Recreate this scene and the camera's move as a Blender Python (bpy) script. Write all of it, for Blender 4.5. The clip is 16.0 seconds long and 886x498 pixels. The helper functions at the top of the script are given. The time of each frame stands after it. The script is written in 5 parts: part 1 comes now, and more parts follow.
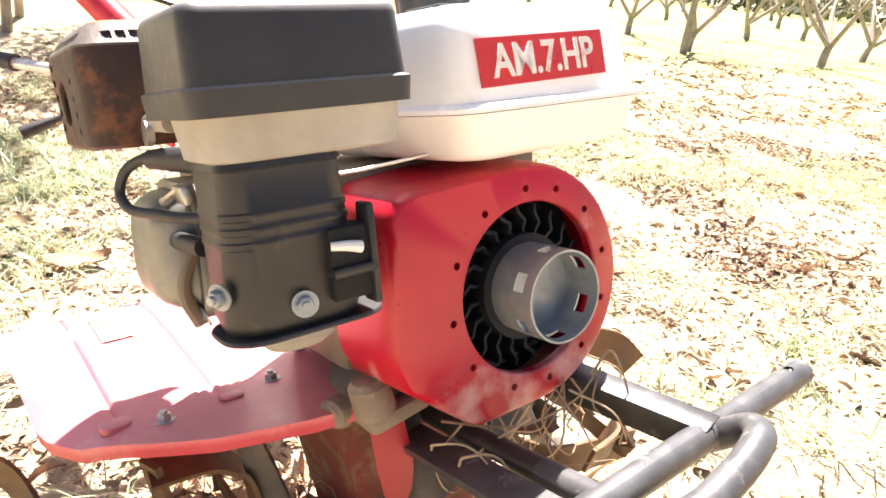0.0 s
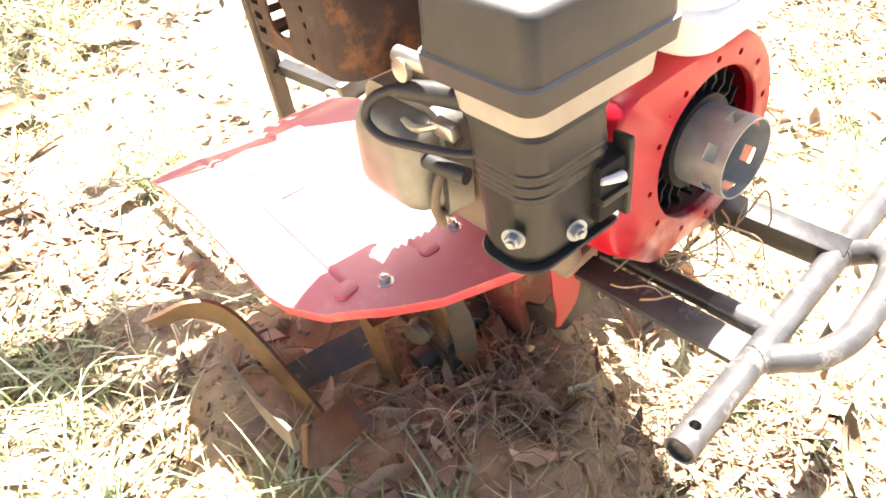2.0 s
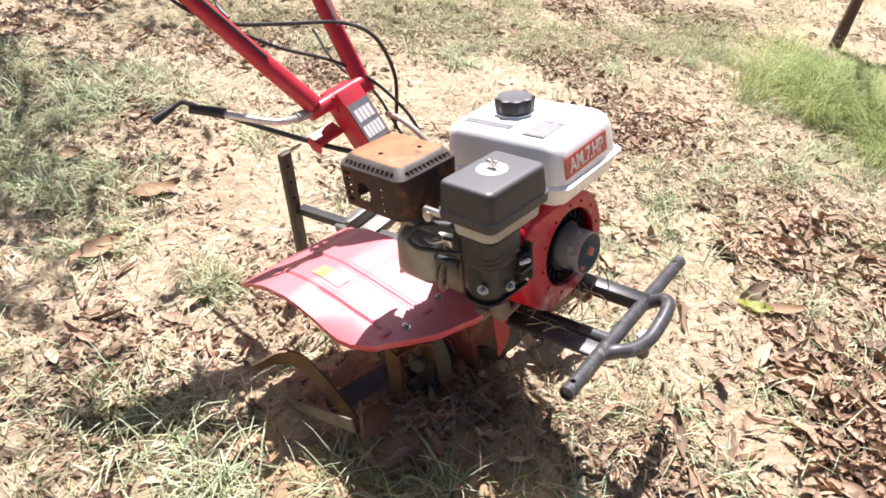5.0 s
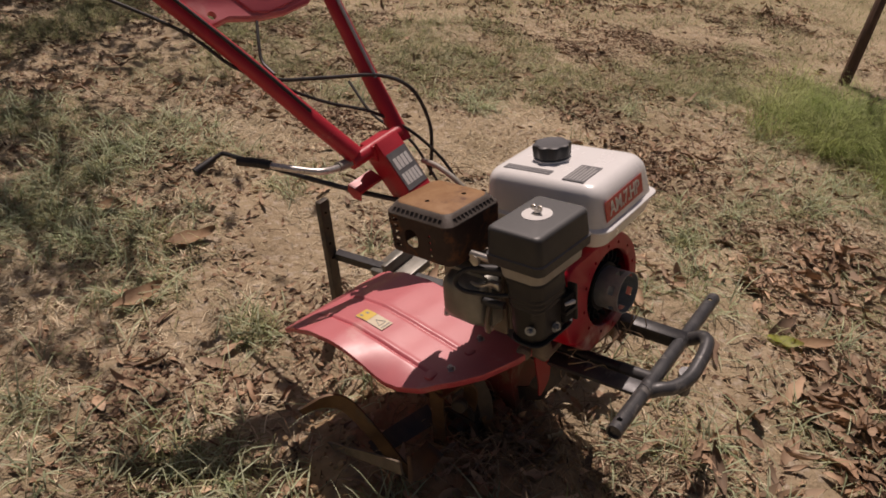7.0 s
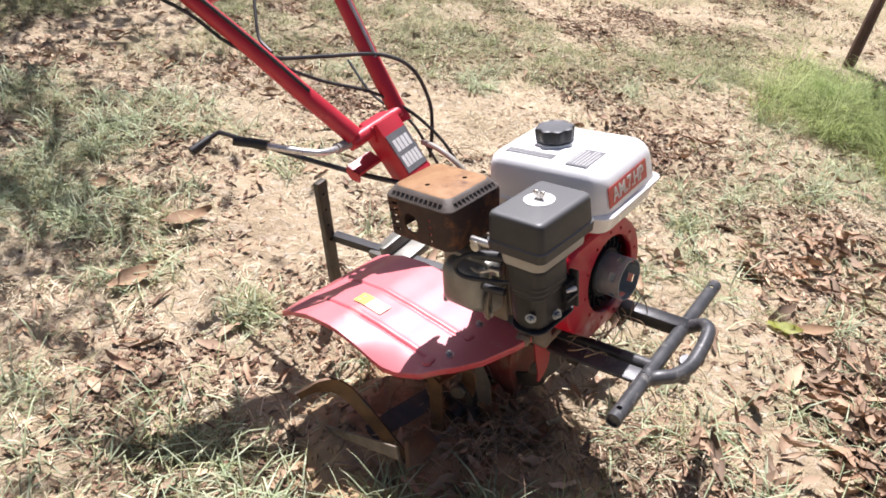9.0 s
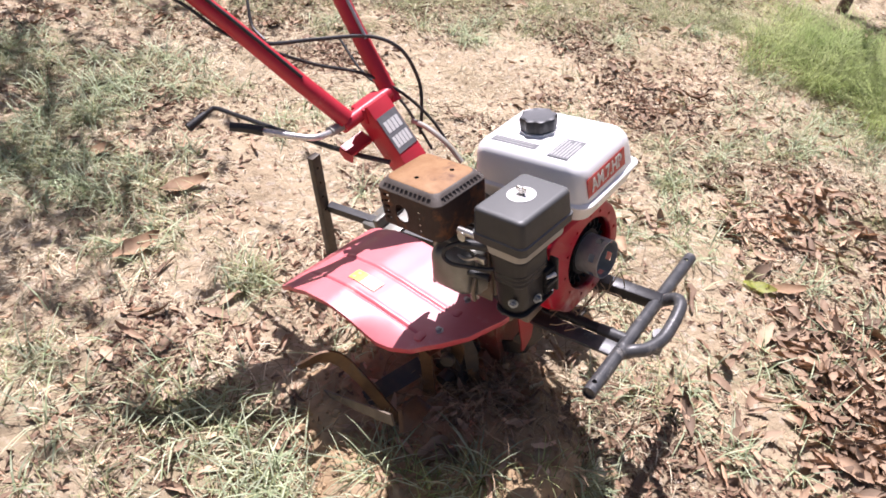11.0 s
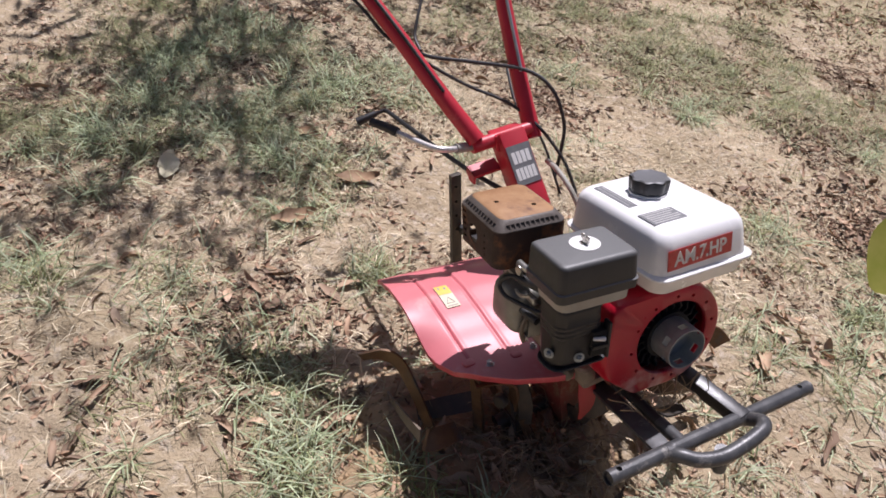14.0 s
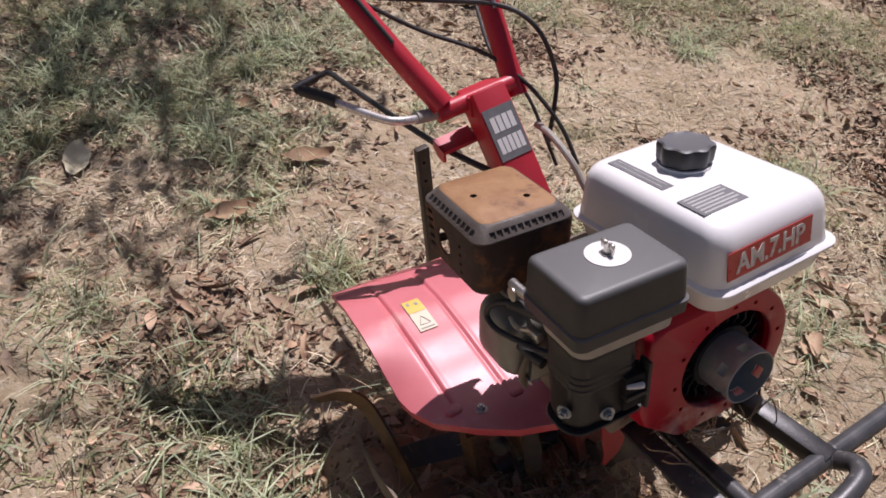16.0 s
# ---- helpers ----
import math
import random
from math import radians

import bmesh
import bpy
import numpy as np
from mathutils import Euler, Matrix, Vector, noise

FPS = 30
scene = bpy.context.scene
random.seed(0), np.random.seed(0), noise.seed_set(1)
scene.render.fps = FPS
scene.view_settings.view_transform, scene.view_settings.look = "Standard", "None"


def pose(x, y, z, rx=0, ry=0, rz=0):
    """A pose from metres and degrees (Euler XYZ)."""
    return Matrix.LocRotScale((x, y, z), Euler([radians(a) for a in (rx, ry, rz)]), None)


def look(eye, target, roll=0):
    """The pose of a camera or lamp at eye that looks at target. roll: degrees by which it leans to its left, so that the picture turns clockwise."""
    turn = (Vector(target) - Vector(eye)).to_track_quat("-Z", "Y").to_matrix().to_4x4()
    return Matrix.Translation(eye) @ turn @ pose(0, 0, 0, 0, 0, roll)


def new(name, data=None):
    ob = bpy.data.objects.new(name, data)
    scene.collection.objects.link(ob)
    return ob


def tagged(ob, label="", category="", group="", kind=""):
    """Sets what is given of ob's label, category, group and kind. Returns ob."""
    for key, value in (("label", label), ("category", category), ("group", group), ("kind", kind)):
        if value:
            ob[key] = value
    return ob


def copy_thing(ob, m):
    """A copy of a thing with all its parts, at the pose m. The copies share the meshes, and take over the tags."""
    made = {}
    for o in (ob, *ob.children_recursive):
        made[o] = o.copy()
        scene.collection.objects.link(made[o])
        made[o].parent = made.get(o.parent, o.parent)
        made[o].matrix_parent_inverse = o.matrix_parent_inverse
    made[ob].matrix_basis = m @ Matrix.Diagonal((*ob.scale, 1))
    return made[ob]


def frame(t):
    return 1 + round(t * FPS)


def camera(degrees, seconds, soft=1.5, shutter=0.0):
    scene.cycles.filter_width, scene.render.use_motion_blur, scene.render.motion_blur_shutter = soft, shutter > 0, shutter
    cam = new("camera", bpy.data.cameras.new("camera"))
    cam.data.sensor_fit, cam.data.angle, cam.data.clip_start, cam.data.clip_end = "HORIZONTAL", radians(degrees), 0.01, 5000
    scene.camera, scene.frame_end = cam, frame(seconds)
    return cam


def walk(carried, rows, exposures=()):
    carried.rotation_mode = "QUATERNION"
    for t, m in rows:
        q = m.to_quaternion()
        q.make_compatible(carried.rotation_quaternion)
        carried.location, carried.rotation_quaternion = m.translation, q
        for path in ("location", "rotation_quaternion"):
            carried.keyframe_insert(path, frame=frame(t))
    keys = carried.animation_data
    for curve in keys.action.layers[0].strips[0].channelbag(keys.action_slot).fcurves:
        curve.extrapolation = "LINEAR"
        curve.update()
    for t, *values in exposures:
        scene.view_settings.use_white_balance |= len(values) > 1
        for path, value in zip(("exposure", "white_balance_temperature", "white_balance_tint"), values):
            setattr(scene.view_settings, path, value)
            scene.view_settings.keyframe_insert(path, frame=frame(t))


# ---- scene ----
cam = camera(64.4, 16.0, soft=1.7)
PATH = [
    (0, (0.0, 0.0, 0.894), (0.0, 1.845, 0.123), 6.4),
    (0.5, (-0.021, 0.018, 0.879), (-0.024, 1.824, 0.019), 4.2),
    (1, (-0.089, 0.152, 0.833), (0.066, 1.823, -0.255), 6.7),
    (1.5, (-0.182, 0.125, 0.961), (0.052, 1.563, -0.408), 6.7),
    (2, (-0.278, 0.062, 1.079), (-0.095, 1.385, -0.409), 7.1),
    (2.5, (-0.332, 0.013, 1.172), (-0.134, 1.391, -0.264), 10.1),
    (3, (-0.331, -0.112, 1.3), (-0.184, 1.368, -0.037), 9.4),
    (3.5, (-0.354, -0.227, 1.4), (-0.236, 1.32, 0.139), 6.0),
    (4, (-0.43, -0.356, 1.451), (-0.143, 1.151, 0.167), 9.3),
    (4.5, (-0.494, -0.439, 1.491), (-0.129, 1.105, 0.274), 9.0),
    (5, (-0.525, -0.492, 1.492), (-0.09, 1.042, 0.285), 9.9),
    (7.5, (-0.612, -0.508, 1.518), (-0.203, 1.104, 0.407), 7.6),
    (8, (-0.608, -0.492, 1.512), (-0.192, 1.072, 0.337), 8.1),
    (8.5, (-0.606, -0.482, 1.51), (-0.191, 1.095, 0.352), 8.8),
    (11, (-0.613, -0.481, 1.664), (-0.184, 0.961, 0.346), 9.5),
    (11.5, (-0.608, -0.499, 1.758), (-0.216, 0.929, 0.414), 10.4),
    (12, (-0.598, -0.568, 1.708), (-0.322, 0.998, 0.495), 7.9),
    (12.5, (-0.564, -0.568, 1.62), (-0.356, 1.03, 0.436), 8.8),
    (13, (-0.439, -0.542, 1.615), (-0.41, 1.005, 0.348), 7.2),
    (13.5, (-0.316, -0.529, 1.621), (-0.413, 1.029, 0.37), 9.6),
    (14, (-0.261, -0.514, 1.644), (-0.485, 1.009, 0.368), 10.3),
    (14.5, (-0.284, -0.42, 1.617), (-0.525, 1.056, 0.289), 9.4),
    (15, (-0.346, -0.212, 1.561), (-0.47, 1.231, 0.182), 10.3),
    (15.5, (-0.352, -0.105, 1.561), (-0.483, 1.322, 0.166), 11.3),
    (16, (-0.29, -0.113, 1.44), (-0.452, 1.337, 0.072), 7.1),
]
EXPOSURES = [(0, 2.42, 6700, 16), (1.0, 2.66, 6500, 15), (2.0, 3.02, 6950, 14), (2.5, 3.0, 6850, 13), (3.0, 2.74, 6700, 11), (3.5, 2.02, 6350, 13), (4.0, 1.57, 6100, 12), (4.5, 1.27, 6100, 14), (5.0, 1.08, 6200, 19),
             (7.5, -0.89, 7450, 26), (8.0, 0.15, 6800, 20), (8.5, 0.74, 6100, 18), (11.0, 0.77, 6050, 24), (12.0, 1.22, 5700, 23), (12.5, 1.02, 5750, 22), (13.0, 0.55, 5880, 21), (13.5, 0.24, 6000, 21), (14.0, 0.14, 6000, 22),
             (15.0, -0.06, 6100, 26), (16.0, -0.12, 6150, 26)]
walk(cam, [(t, look(eye, target, roll)) for t, eye, target, roll in PATH], EXPOSURES)

# ---- light ----
SUN = Vector((-0.03, 0.53, 1.0)).normalized()
world = bpy.data.worlds.new("sky")
scene.world = world
world.use_nodes = True
wn = world.node_tree.nodes
sky = wn.new("ShaderNodeTexSky")
sky.sky_type, sky.sun_disc = "NISHITA", False
sky.dust_density, sky.air_density = 3.0, 0.9
sky.sun_elevation, sky.sun_rotation = math.asin(SUN.z), math.atan2(SUN.x, SUN.y)
world.node_tree.links.new(sky.outputs[0], wn["Background"].inputs[0])
wn["Background"].inputs[1].default_value = 0.041
sun = new("sun", bpy.data.lights.new("sun", "SUN"))
sun.data.energy, sun.data.angle, sun.data.color = 4.95, radians(0.6), (1.0, 0.965, 0.91)
sun.matrix_world = look(SUN * 20, (0, 0, 0))


# ---- materials ----
def mat(name, c1, c2, scale=8.0, rough=0.5, rvar=0.2, metal=0.0, bump=0.15, bscale=150.0, c3=None, s3=3.0, t3=0.55, coat=0.0, islands=0.0, spec=0.5):
    """Two colours mixed by noise, a third in worn or stained patches, fine relief and uneven gloss."""
    m = bpy.data.materials.new(name)
    m.use_nodes = True
    n, ln = m.node_tree.nodes, m.node_tree.links.new
    b = n["Principled BSDF"]
    co = n.new("ShaderNodeTexCoord")

    def noise_node(sc, detail=6.0, rg=0.6):
        x = n.new("ShaderNodeTexNoise")
        x.inputs["Scale"].default_value, x.inputs["Detail"].default_value, x.inputs["Roughness"].default_value = sc, detail, rg
        ln(co.outputs["Object"], x.inputs["Vector"])
        return x

    def ramp(src, a, z):
        r = n.new("ShaderNodeMapRange")
        r.inputs[1].default_value, r.inputs[2].default_value = a, z
        ln(src, r.inputs[0])
        return r.outputs[0]

    def mix(fac, a, z):
        x = n.new("ShaderNodeMix")
        x.data_type = "RGBA"
        ln(fac, x.inputs[0])
        for sock, v in ((x.inputs[6], a), (x.inputs[7], z)):
            if isinstance(v, tuple):
                sock.default_value = (*v, 1)
            else:
                ln(v, sock)
        return x.outputs[2]

    n1 = noise_node(scale)
    col = mix(ramp(n1.outputs[0], 0.35, 0.65), c1, c2)
    if c3:
        n3 = noise_node(s3, 9.0, 0.7)
        col = mix(ramp(n3.outputs[0], t3, t3 + 0.12), col, c3)
    if islands:
        g = n.new("ShaderNodeNewGeometry")
        hs = n.new("ShaderNodeHueSaturation")
        ln(col, hs.inputs["Color"])
        r = n.new("ShaderNodeMapRange")
        ln(g.outputs["Random Per Island"], r.inputs[0])
        r.inputs[3].default_value, r.inputs[4].default_value = 1 - islands, 1 + islands
        ln(r.outputs[0], hs.inputs["Value"])
        col = hs.outputs[0]
    ln(col, b.inputs["Base Color"])
    nb = noise_node(bscale, 4.0)
    rr = n.new("ShaderNodeMapRange")
    rr.inputs[3].default_value, rr.inputs[4].default_value = max(0.03, rough - rvar), min(1, rough + rvar)
    ln(noise_node(scale * 3).outputs[0], rr.inputs[0])
    ln(rr.outputs[0], b.inputs["Roughness"])
    b.inputs["Metallic"].default_value = metal
    b.inputs["Specular IOR Level"].default_value = spec
    b.inputs["Coat Weight"].default_value = coat
    if bump:
        bp = n.new("ShaderNodeBump")
        bp.inputs["Strength"].default_value, bp.inputs["Distance"].default_value = bump, 0.002
        ln(nb.outputs[0], bp.inputs["Height"])
        ln(bp.outputs[0], b.inputs["Normal"])
    return m


M_RED_FENDER = mat("red_fender_paint", (0.62, 0.10, 0.125), (0.56, 0.072, 0.095), 7, 0.42, 0.12, c3=(0.64, 0.25, 0.23), s3=6, t3=0.58, bump=0.05, bscale=60, spec=0.9)
M_RED_BAR = mat("faded_red_paint", (0.52, 0.028, 0.045), (0.44, 0.02, 0.034), 9, 0.42, 0.14, c3=(0.56, 0.16, 0.15), s3=14, t3=0.60, bump=0.06, bscale=90)
M_RED_HOUSING = mat("dusty_red_paint", (0.49, 0.009, 0.027), (0.41, 0.007, 0.022), 9, 0.32, 0.14, c3=(0.55, 0.15, 0.14), s3=9, t3=0.60, bump=0.06, bscale=90)
M_RED_DARK = mat("red_paint_old", (0.42, 0.02, 0.03), (0.33, 0.02, 0.025), 9, 0.4, 0.15, c3=(0.30, 0.07, 0.05), s3=11, t3=0.6)
M_TANK = mat("white_tank_paint", (0.88, 0.875, 0.86), (0.83, 0.82, 0.795), 5, 0.25, 0.1, bump=0.03, c3=(0.70, 0.65, 0.57), s3=9, t3=0.66)
M_LID = mat("grey_black_plastic", (0.019, 0.0195, 0.0205), (0.026, 0.026, 0.027), 30, 0.44, 0.12, bump=0.12, bscale=900, c3=(0.06, 0.056, 0.05), s3=14, t3=0.64, spec=0.45)
M_CAP = mat("black_cap_plastic", (0.022, 0.023, 0.025), (0.034, 0.034, 0.036), 30, 0.42, 0.12, bump=0.1, bscale=700, spec=0.5)
M_LID_SHEEN = M_LID.node_tree.nodes["Principled BSDF"].inputs
M_LID_SHEEN["Sheen Weight"].default_value, M_LID_SHEEN["Sheen Roughness"].default_value = 0.05, 0.6
M_BOX = mat("dusty_black_plastic", (0.016, 0.0155, 0.016), (0.026, 0.025, 0.024), 14, 0.42, 0.15, bump=0.1, bscale=500, c3=(0.070, 0.060, 0.044), s3=9, t3=0.62, spec=0.4)
M_TAN = mat("yellowed_plastic", (0.41, 0.395, 0.35), (0.31, 0.285, 0.235), 12, 0.5, 0.15, bump=0.05, c3=(0.30, 0.24, 0.16), s3=16, t3=0.6)
M_RUBBER = mat("black_rubber", (0.02, 0.02, 0.02), (0.03, 0.03, 0.03), 40, 0.5, 0.1)
M_RUST = mat("rusty_steel", (0.052, 0.024, 0.016), (0.030, 0.016, 0.012), 14, 0.65, 0.15, metal=0.15, bump=0.35, bscale=260, c3=(0.22, 0.080, 0.024), s3=9, t3=0.54)
M_RUST_SOIL = mat("soil_caked_rusty_steel", (0.15, 0.070, 0.040), (0.24, 0.045, 0.035), 9, 0.8, 0.12, metal=0.1, bump=0.4, bscale=220, c3=(0.27, 0.18, 0.11), s3=11, t3=0.52)
M_RUST_TOP = mat("orange_rusty_steel", (0.34, 0.19, 0.085), (0.26, 0.13, 0.052), 26, 0.65, 0.15, metal=0.1, bump=0.3, bscale=300, c3=(0.15, 0.07, 0.035), s3=14, t3=0.54)
M_RUST_GREY = mat("burnt_grey_steel", (0.13, 0.112, 0.097), (0.082, 0.065, 0.054), 20, 0.55, 0.15, metal=0.2, bump=0.3, bscale=260, c3=(0.17, 0.08, 0.04), s3=14, t3=0.58)
M_STEEL = mat("galvanised_steel", (0.27, 0.30, 0.315), (0.36, 0.39, 0.40), 40, 0.42, 0.15, metal=0.5, bump=0.08)
M_BRIGHT = mat("bright_zinc", (0.60, 0.58, 0.54), (0.45, 0.43, 0.40), 50, 0.35, 0.15, metal=0.9, bump=0.1)
M_ALU = mat("cast_aluminium", (0.27, 0.265, 0.235), (0.18, 0.175, 0.15), 16, 0.42, 0.15, metal=0.4, bump=0.25, bscale=300, c3=(0.24, 0.185, 0.125), s3=12, t3=0.58)
M_ALU_DUSTY = mat("dusty_cast_aluminium", (0.30, 0.245, 0.18), (0.20, 0.16, 0.115), 20, 0.7, 0.15, metal=0.2, bump=0.35, bscale=220, c3=(0.40, 0.33, 0.24), s3=14, t3=0.56)
M_ALU_DARK = mat("oily_aluminium", (0.16, 0.135, 0.105), (0.22, 0.18, 0.13), 14, 0.6, 0.2, metal=0.3, bump=0.3, bscale=200)
M_BLACK = mat("black_frame_paint", (0.022, 0.022, 0.024), (0.034, 0.033, 0.032), 18, 0.35, 0.15, bump=0.15, bscale=300, c3=(0.15, 0.135, 0.12), s3=26, t3=0.66)
M_BAR = mat("worn_black_tube_paint", (0.10, 0.10, 0.10), (0.055, 0.055, 0.058), 22, 0.4, 0.15, metal=0.2, bump=0.2, bscale=260, c3=(0.30, 0.28, 0.25), s3=24, t3=0.58)
M_FAN = mat("black_fan_plastic", (0.012, 0.013, 0.014), (0.02, 0.021, 0.023), 30, 0.6, 0.1, spec=0.3)
# Near-black colour that stands in for the shade inside openings.
M_DARK = mat("opening_shade", (0.008, 0.008, 0.008), (0.012, 0.011, 0.010), 20, 0.9, 0.05, bump=0)
M_CHROME = mat("bright_lever_metal", (0.72, 0.70, 0.67), (0.60, 0.57, 0.53), 60, 0.3, 0.12, metal=0.55, bump=0.03)
M_TINE = mat("worn_tine_steel", (0.17, 0.095, 0.045), (0.105, 0.060, 0.034), 20, 0.55, 0.2, metal=0.4, bump=0.3, bscale=250, c3=(0.10, 0.09, 0.08), s3=10, t3=0.55)
M_TINE_DUST = mat("dusty_tine_steel", (0.23, 0.19, 0.145), (0.16, 0.125, 0.09), 18, 0.7, 0.15, metal=0.2, bump=0.3, bscale=250, c3=(0.17, 0.12, 0.08), s3=10, t3=0.58)
M_TINE_DARK = mat("dark_tine_steel", (0.07, 0.065, 0.06), (0.11, 0.09, 0.07), 20, 0.5, 0.2, metal=0.5, bump=0.3, bscale=250, c3=(0.18, 0.13, 0.08), s3=10, t3=0.6)
M_LABEL_RED = mat("red_label", (0.55, 0.03, 0.025), (0.50, 0.03, 0.025), 30, 0.3, 0.1, bump=0)
M_WHITE = mat("white_print", (0.78, 0.77, 0.74), (0.72, 0.70, 0.67), 40, 0.4, 0.1, bump=0)
M_WORN_WHITE = mat("worn_white_print", (0.76, 0.74, 0.70), (0.68, 0.63, 0.57), 40, 0.4, 0.1, bump=0, c3=(0.55, 0.12, 0.09), s3=34, t3=0.53)
M_DULL_WHITE = mat("dull_print", (0.50, 0.49, 0.47), (0.40, 0.39, 0.38), 60, 0.4, 0.1, bump=0)
M_GREY_LABEL = mat("grey_label", (0.16, 0.16, 0.165), (0.20, 0.20, 0.20), 40, 0.4, 0.1, bump=0)
M_PRINT = mat("faint_print", (0.30, 0.29, 0.28), (0.36, 0.35, 0.34), 60, 0.4, 0.1, bump=0)
M_YELLOW = mat("yellow_sticker", (0.78, 0.56, 0.12), (0.72, 0.50, 0.10), 40, 0.4, 0.1, bump=0)
M_CREAM = mat("cream_sticker", (0.72, 0.63, 0.46), (0.66, 0.57, 0.42), 40, 0.4, 0.1, bump=0)
M_BARK = mat("grey_brown_bark", (0.38, 0.33, 0.27), (0.25, 0.205, 0.165), 9, 0.85, 0.1, bump=0.8, bscale=45, c3=(0.36, 0.32, 0.27), s3=5, t3=0.6)
M_BARK_BROWN = mat("red_brown_bark", (0.17, 0.10, 0.07), (0.10, 0.06, 0.045), 9, 0.85, 0.1, bump=0.8, bscale=45, c3=(0.26, 0.19, 0.14), s3=7, t3=0.6)
M_SOIL = mat("turned_soil", (0.43, 0.305, 0.175), (0.30, 0.205, 0.112), 14, 0.95, 0.05, bump=1.0, bscale=110, c3=(0.48, 0.36, 0.235), s3=9, t3=0.55)
M_LEAF = mat("dead_leaf", (0.27, 0.165, 0.10), (0.47, 0.335, 0.22), 3.0, 0.75, 0.15, bump=0.2, islands=0.55, c3=(0.56, 0.44, 0.32), s3=2.2, t3=0.58)
M_LEAF_ONE = mat("curled_dead_leaf", (0.43, 0.305, 0.20), (0.29, 0.18, 0.11), 22, 0.7, 0.15, bump=0.25, bscale=120, c3=(0.56, 0.43, 0.31), s3=16, t3=0.55)
M_LEAF_PALE = mat("pale_leaf", (0.60, 0.54, 0.34), (0.67, 0.61, 0.43), 30, 0.7, 0.15, islands=0.2)
M_LEAF_TAN = mat("tan_leaf", (0.38, 0.25, 0.14), (0.30, 0.18, 0.095), 40, 0.7, 0.15, islands=0.2)
M_LEAF_YG = mat("yellow_green_leaf", (0.40, 0.47, 0.08), (0.54, 0.55, 0.15), 30, 0.5, 0.15)
M_GRASS_DRY = mat("dry_grass", (0.44, 0.365, 0.225), (0.68, 0.59, 0.42), 9, 0.8, 0.1, bump=0, islands=0.55)
M_GRASS = mat("green_grass", (0.23, 0.255, 0.10), (0.41, 0.415, 0.22), 14, 0.7, 0.1, bump=0, islands=0.5, c3=(0.56, 0.52, 0.34), s3=11, t3=0.50)
M_GRASS_PALE = mat("pale_grass", (0.37, 0.45, 0.24), (0.57, 0.61, 0.41), 20, 0.6, 0.1, bump=0, islands=0.4)
M_CRUMB_DARK = mat("dark_leaf_mould", (0.18, 0.11, 0.07), (0.28, 0.18, 0.115), 8, 0.9, 0.05, bump=0, islands=0.5)
M_GRASS_TALL = mat("fresh_green_grass", (0.27, 0.36, 0.10), (0.52, 0.56, 0.25), 3, 0.6, 0.1, bump=0, islands=0.55)
M_FOLIAGE = mat("grey_green_foliage", (0.10, 0.115, 0.06), (0.16, 0.165, 0.095), 2, 0.6, 0.1, bump=0, islands=0.5)
M_ROOT = mat("torn_root", (0.42, 0.31, 0.20), (0.29, 0.205, 0.13), 6, 0.85, 0.1, bump=0, islands=0.5)
M_STRAW = mat("straw", (0.42, 0.33, 0.20), (0.32, 0.24, 0.14), 4, 0.8, 0.1, bump=0, islands=0.4)


def ground_material():
    m = bpy.data.materials.new("dry_orchard_soil")
    m.use_nodes = True
    n, ln = m.node_tree.nodes, m.node_tree.links.new
    b = n["Principled BSDF"]
    co = n.new("ShaderNodeTexCoord")

    def nz(sc, d=8.0, r=0.62):
        x = n.new("ShaderNodeTexNoise")
        x.inputs["Scale"].default_value, x.inputs["Detail"].default_value, x.inputs["Roughness"].default_value = sc, d, r
        ln(co.outputs["Object"], x.inputs["Vector"])
        return x.outputs[0]

    def mix(src, lo, hi, a, z):
        r = n.new("ShaderNodeMapRange")
        r.inputs[1].default_value, r.inputs[2].default_value = lo, hi
        ln(src, r.inputs[0])
        x = n.new("ShaderNodeMix")
        x.data_type = "RGBA"
        ln(r.outputs[0], x.inputs[0])
        for sock, v in ((x.inputs[6], a), (x.inputs[7], z)):
            if isinstance(v, tuple):
                sock.default_value = (*v, 1)
            else:
                ln(v, sock)
        return x.outputs[2]

    col = mix(nz(2.2), 0.35, 0.65, (0.58, 0.46, 0.305), (0.45, 0.35, 0.225))
    col = mix(nz(28), 0.52, 0.68, col, (0.68, 0.58, 0.45))
    col = mix(nz(40), 0.60, 0.68, col, (0.19, 0.13, 0.08))
    col = mix(nz(1.1), 0.52, 0.70, col, (0.37, 0.30, 0.18))
    sep = n.new("ShaderNodeSeparateXYZ")
    ln(co.outputs["Object"], sep.inputs[0])
    col = mix(sep.outputs[1], 4.6, 9.0, col, mix(nz(0.9), 0.35, 0.65, (0.22, 0.25, 0.09), (0.31, 0.27, 0.15)))
    ln(col, b.inputs["Base Color"])
    b.inputs["Roughness"].default_value = 0.95
    b.inputs["Specular IOR Level"].default_value = 0.2
    bp = n.new("ShaderNodeBump")
    bp.inputs["Strength"].default_value, bp.inputs["Distance"].default_value = 1.0, 0.02
    ln(nz(45, 10, 0.7), bp.inputs["Height"])
    ln(bp.outputs[0], b.inputs["Normal"])
    return m


M_GROUND = ground_material()


def translucent(m, amount):
    """Thin leaf: part of the light comes through from behind."""
    n, ln = m.node_tree.nodes, m.node_tree.links.new
    b, out = n["Principled BSDF"], n["Material Output"]
    t = n.new("ShaderNodeBsdfTranslucent")
    ln(b.inputs["Base Color"].links[0].from_socket, t.inputs[0])
    x = n.new("ShaderNodeMixShader")
    x.inputs[0].default_value = amount
    ln(b.outputs[0], x.inputs[1])
    ln(t.outputs[0], x.inputs[2])
    ln(x.outputs[0], out.inputs[0])


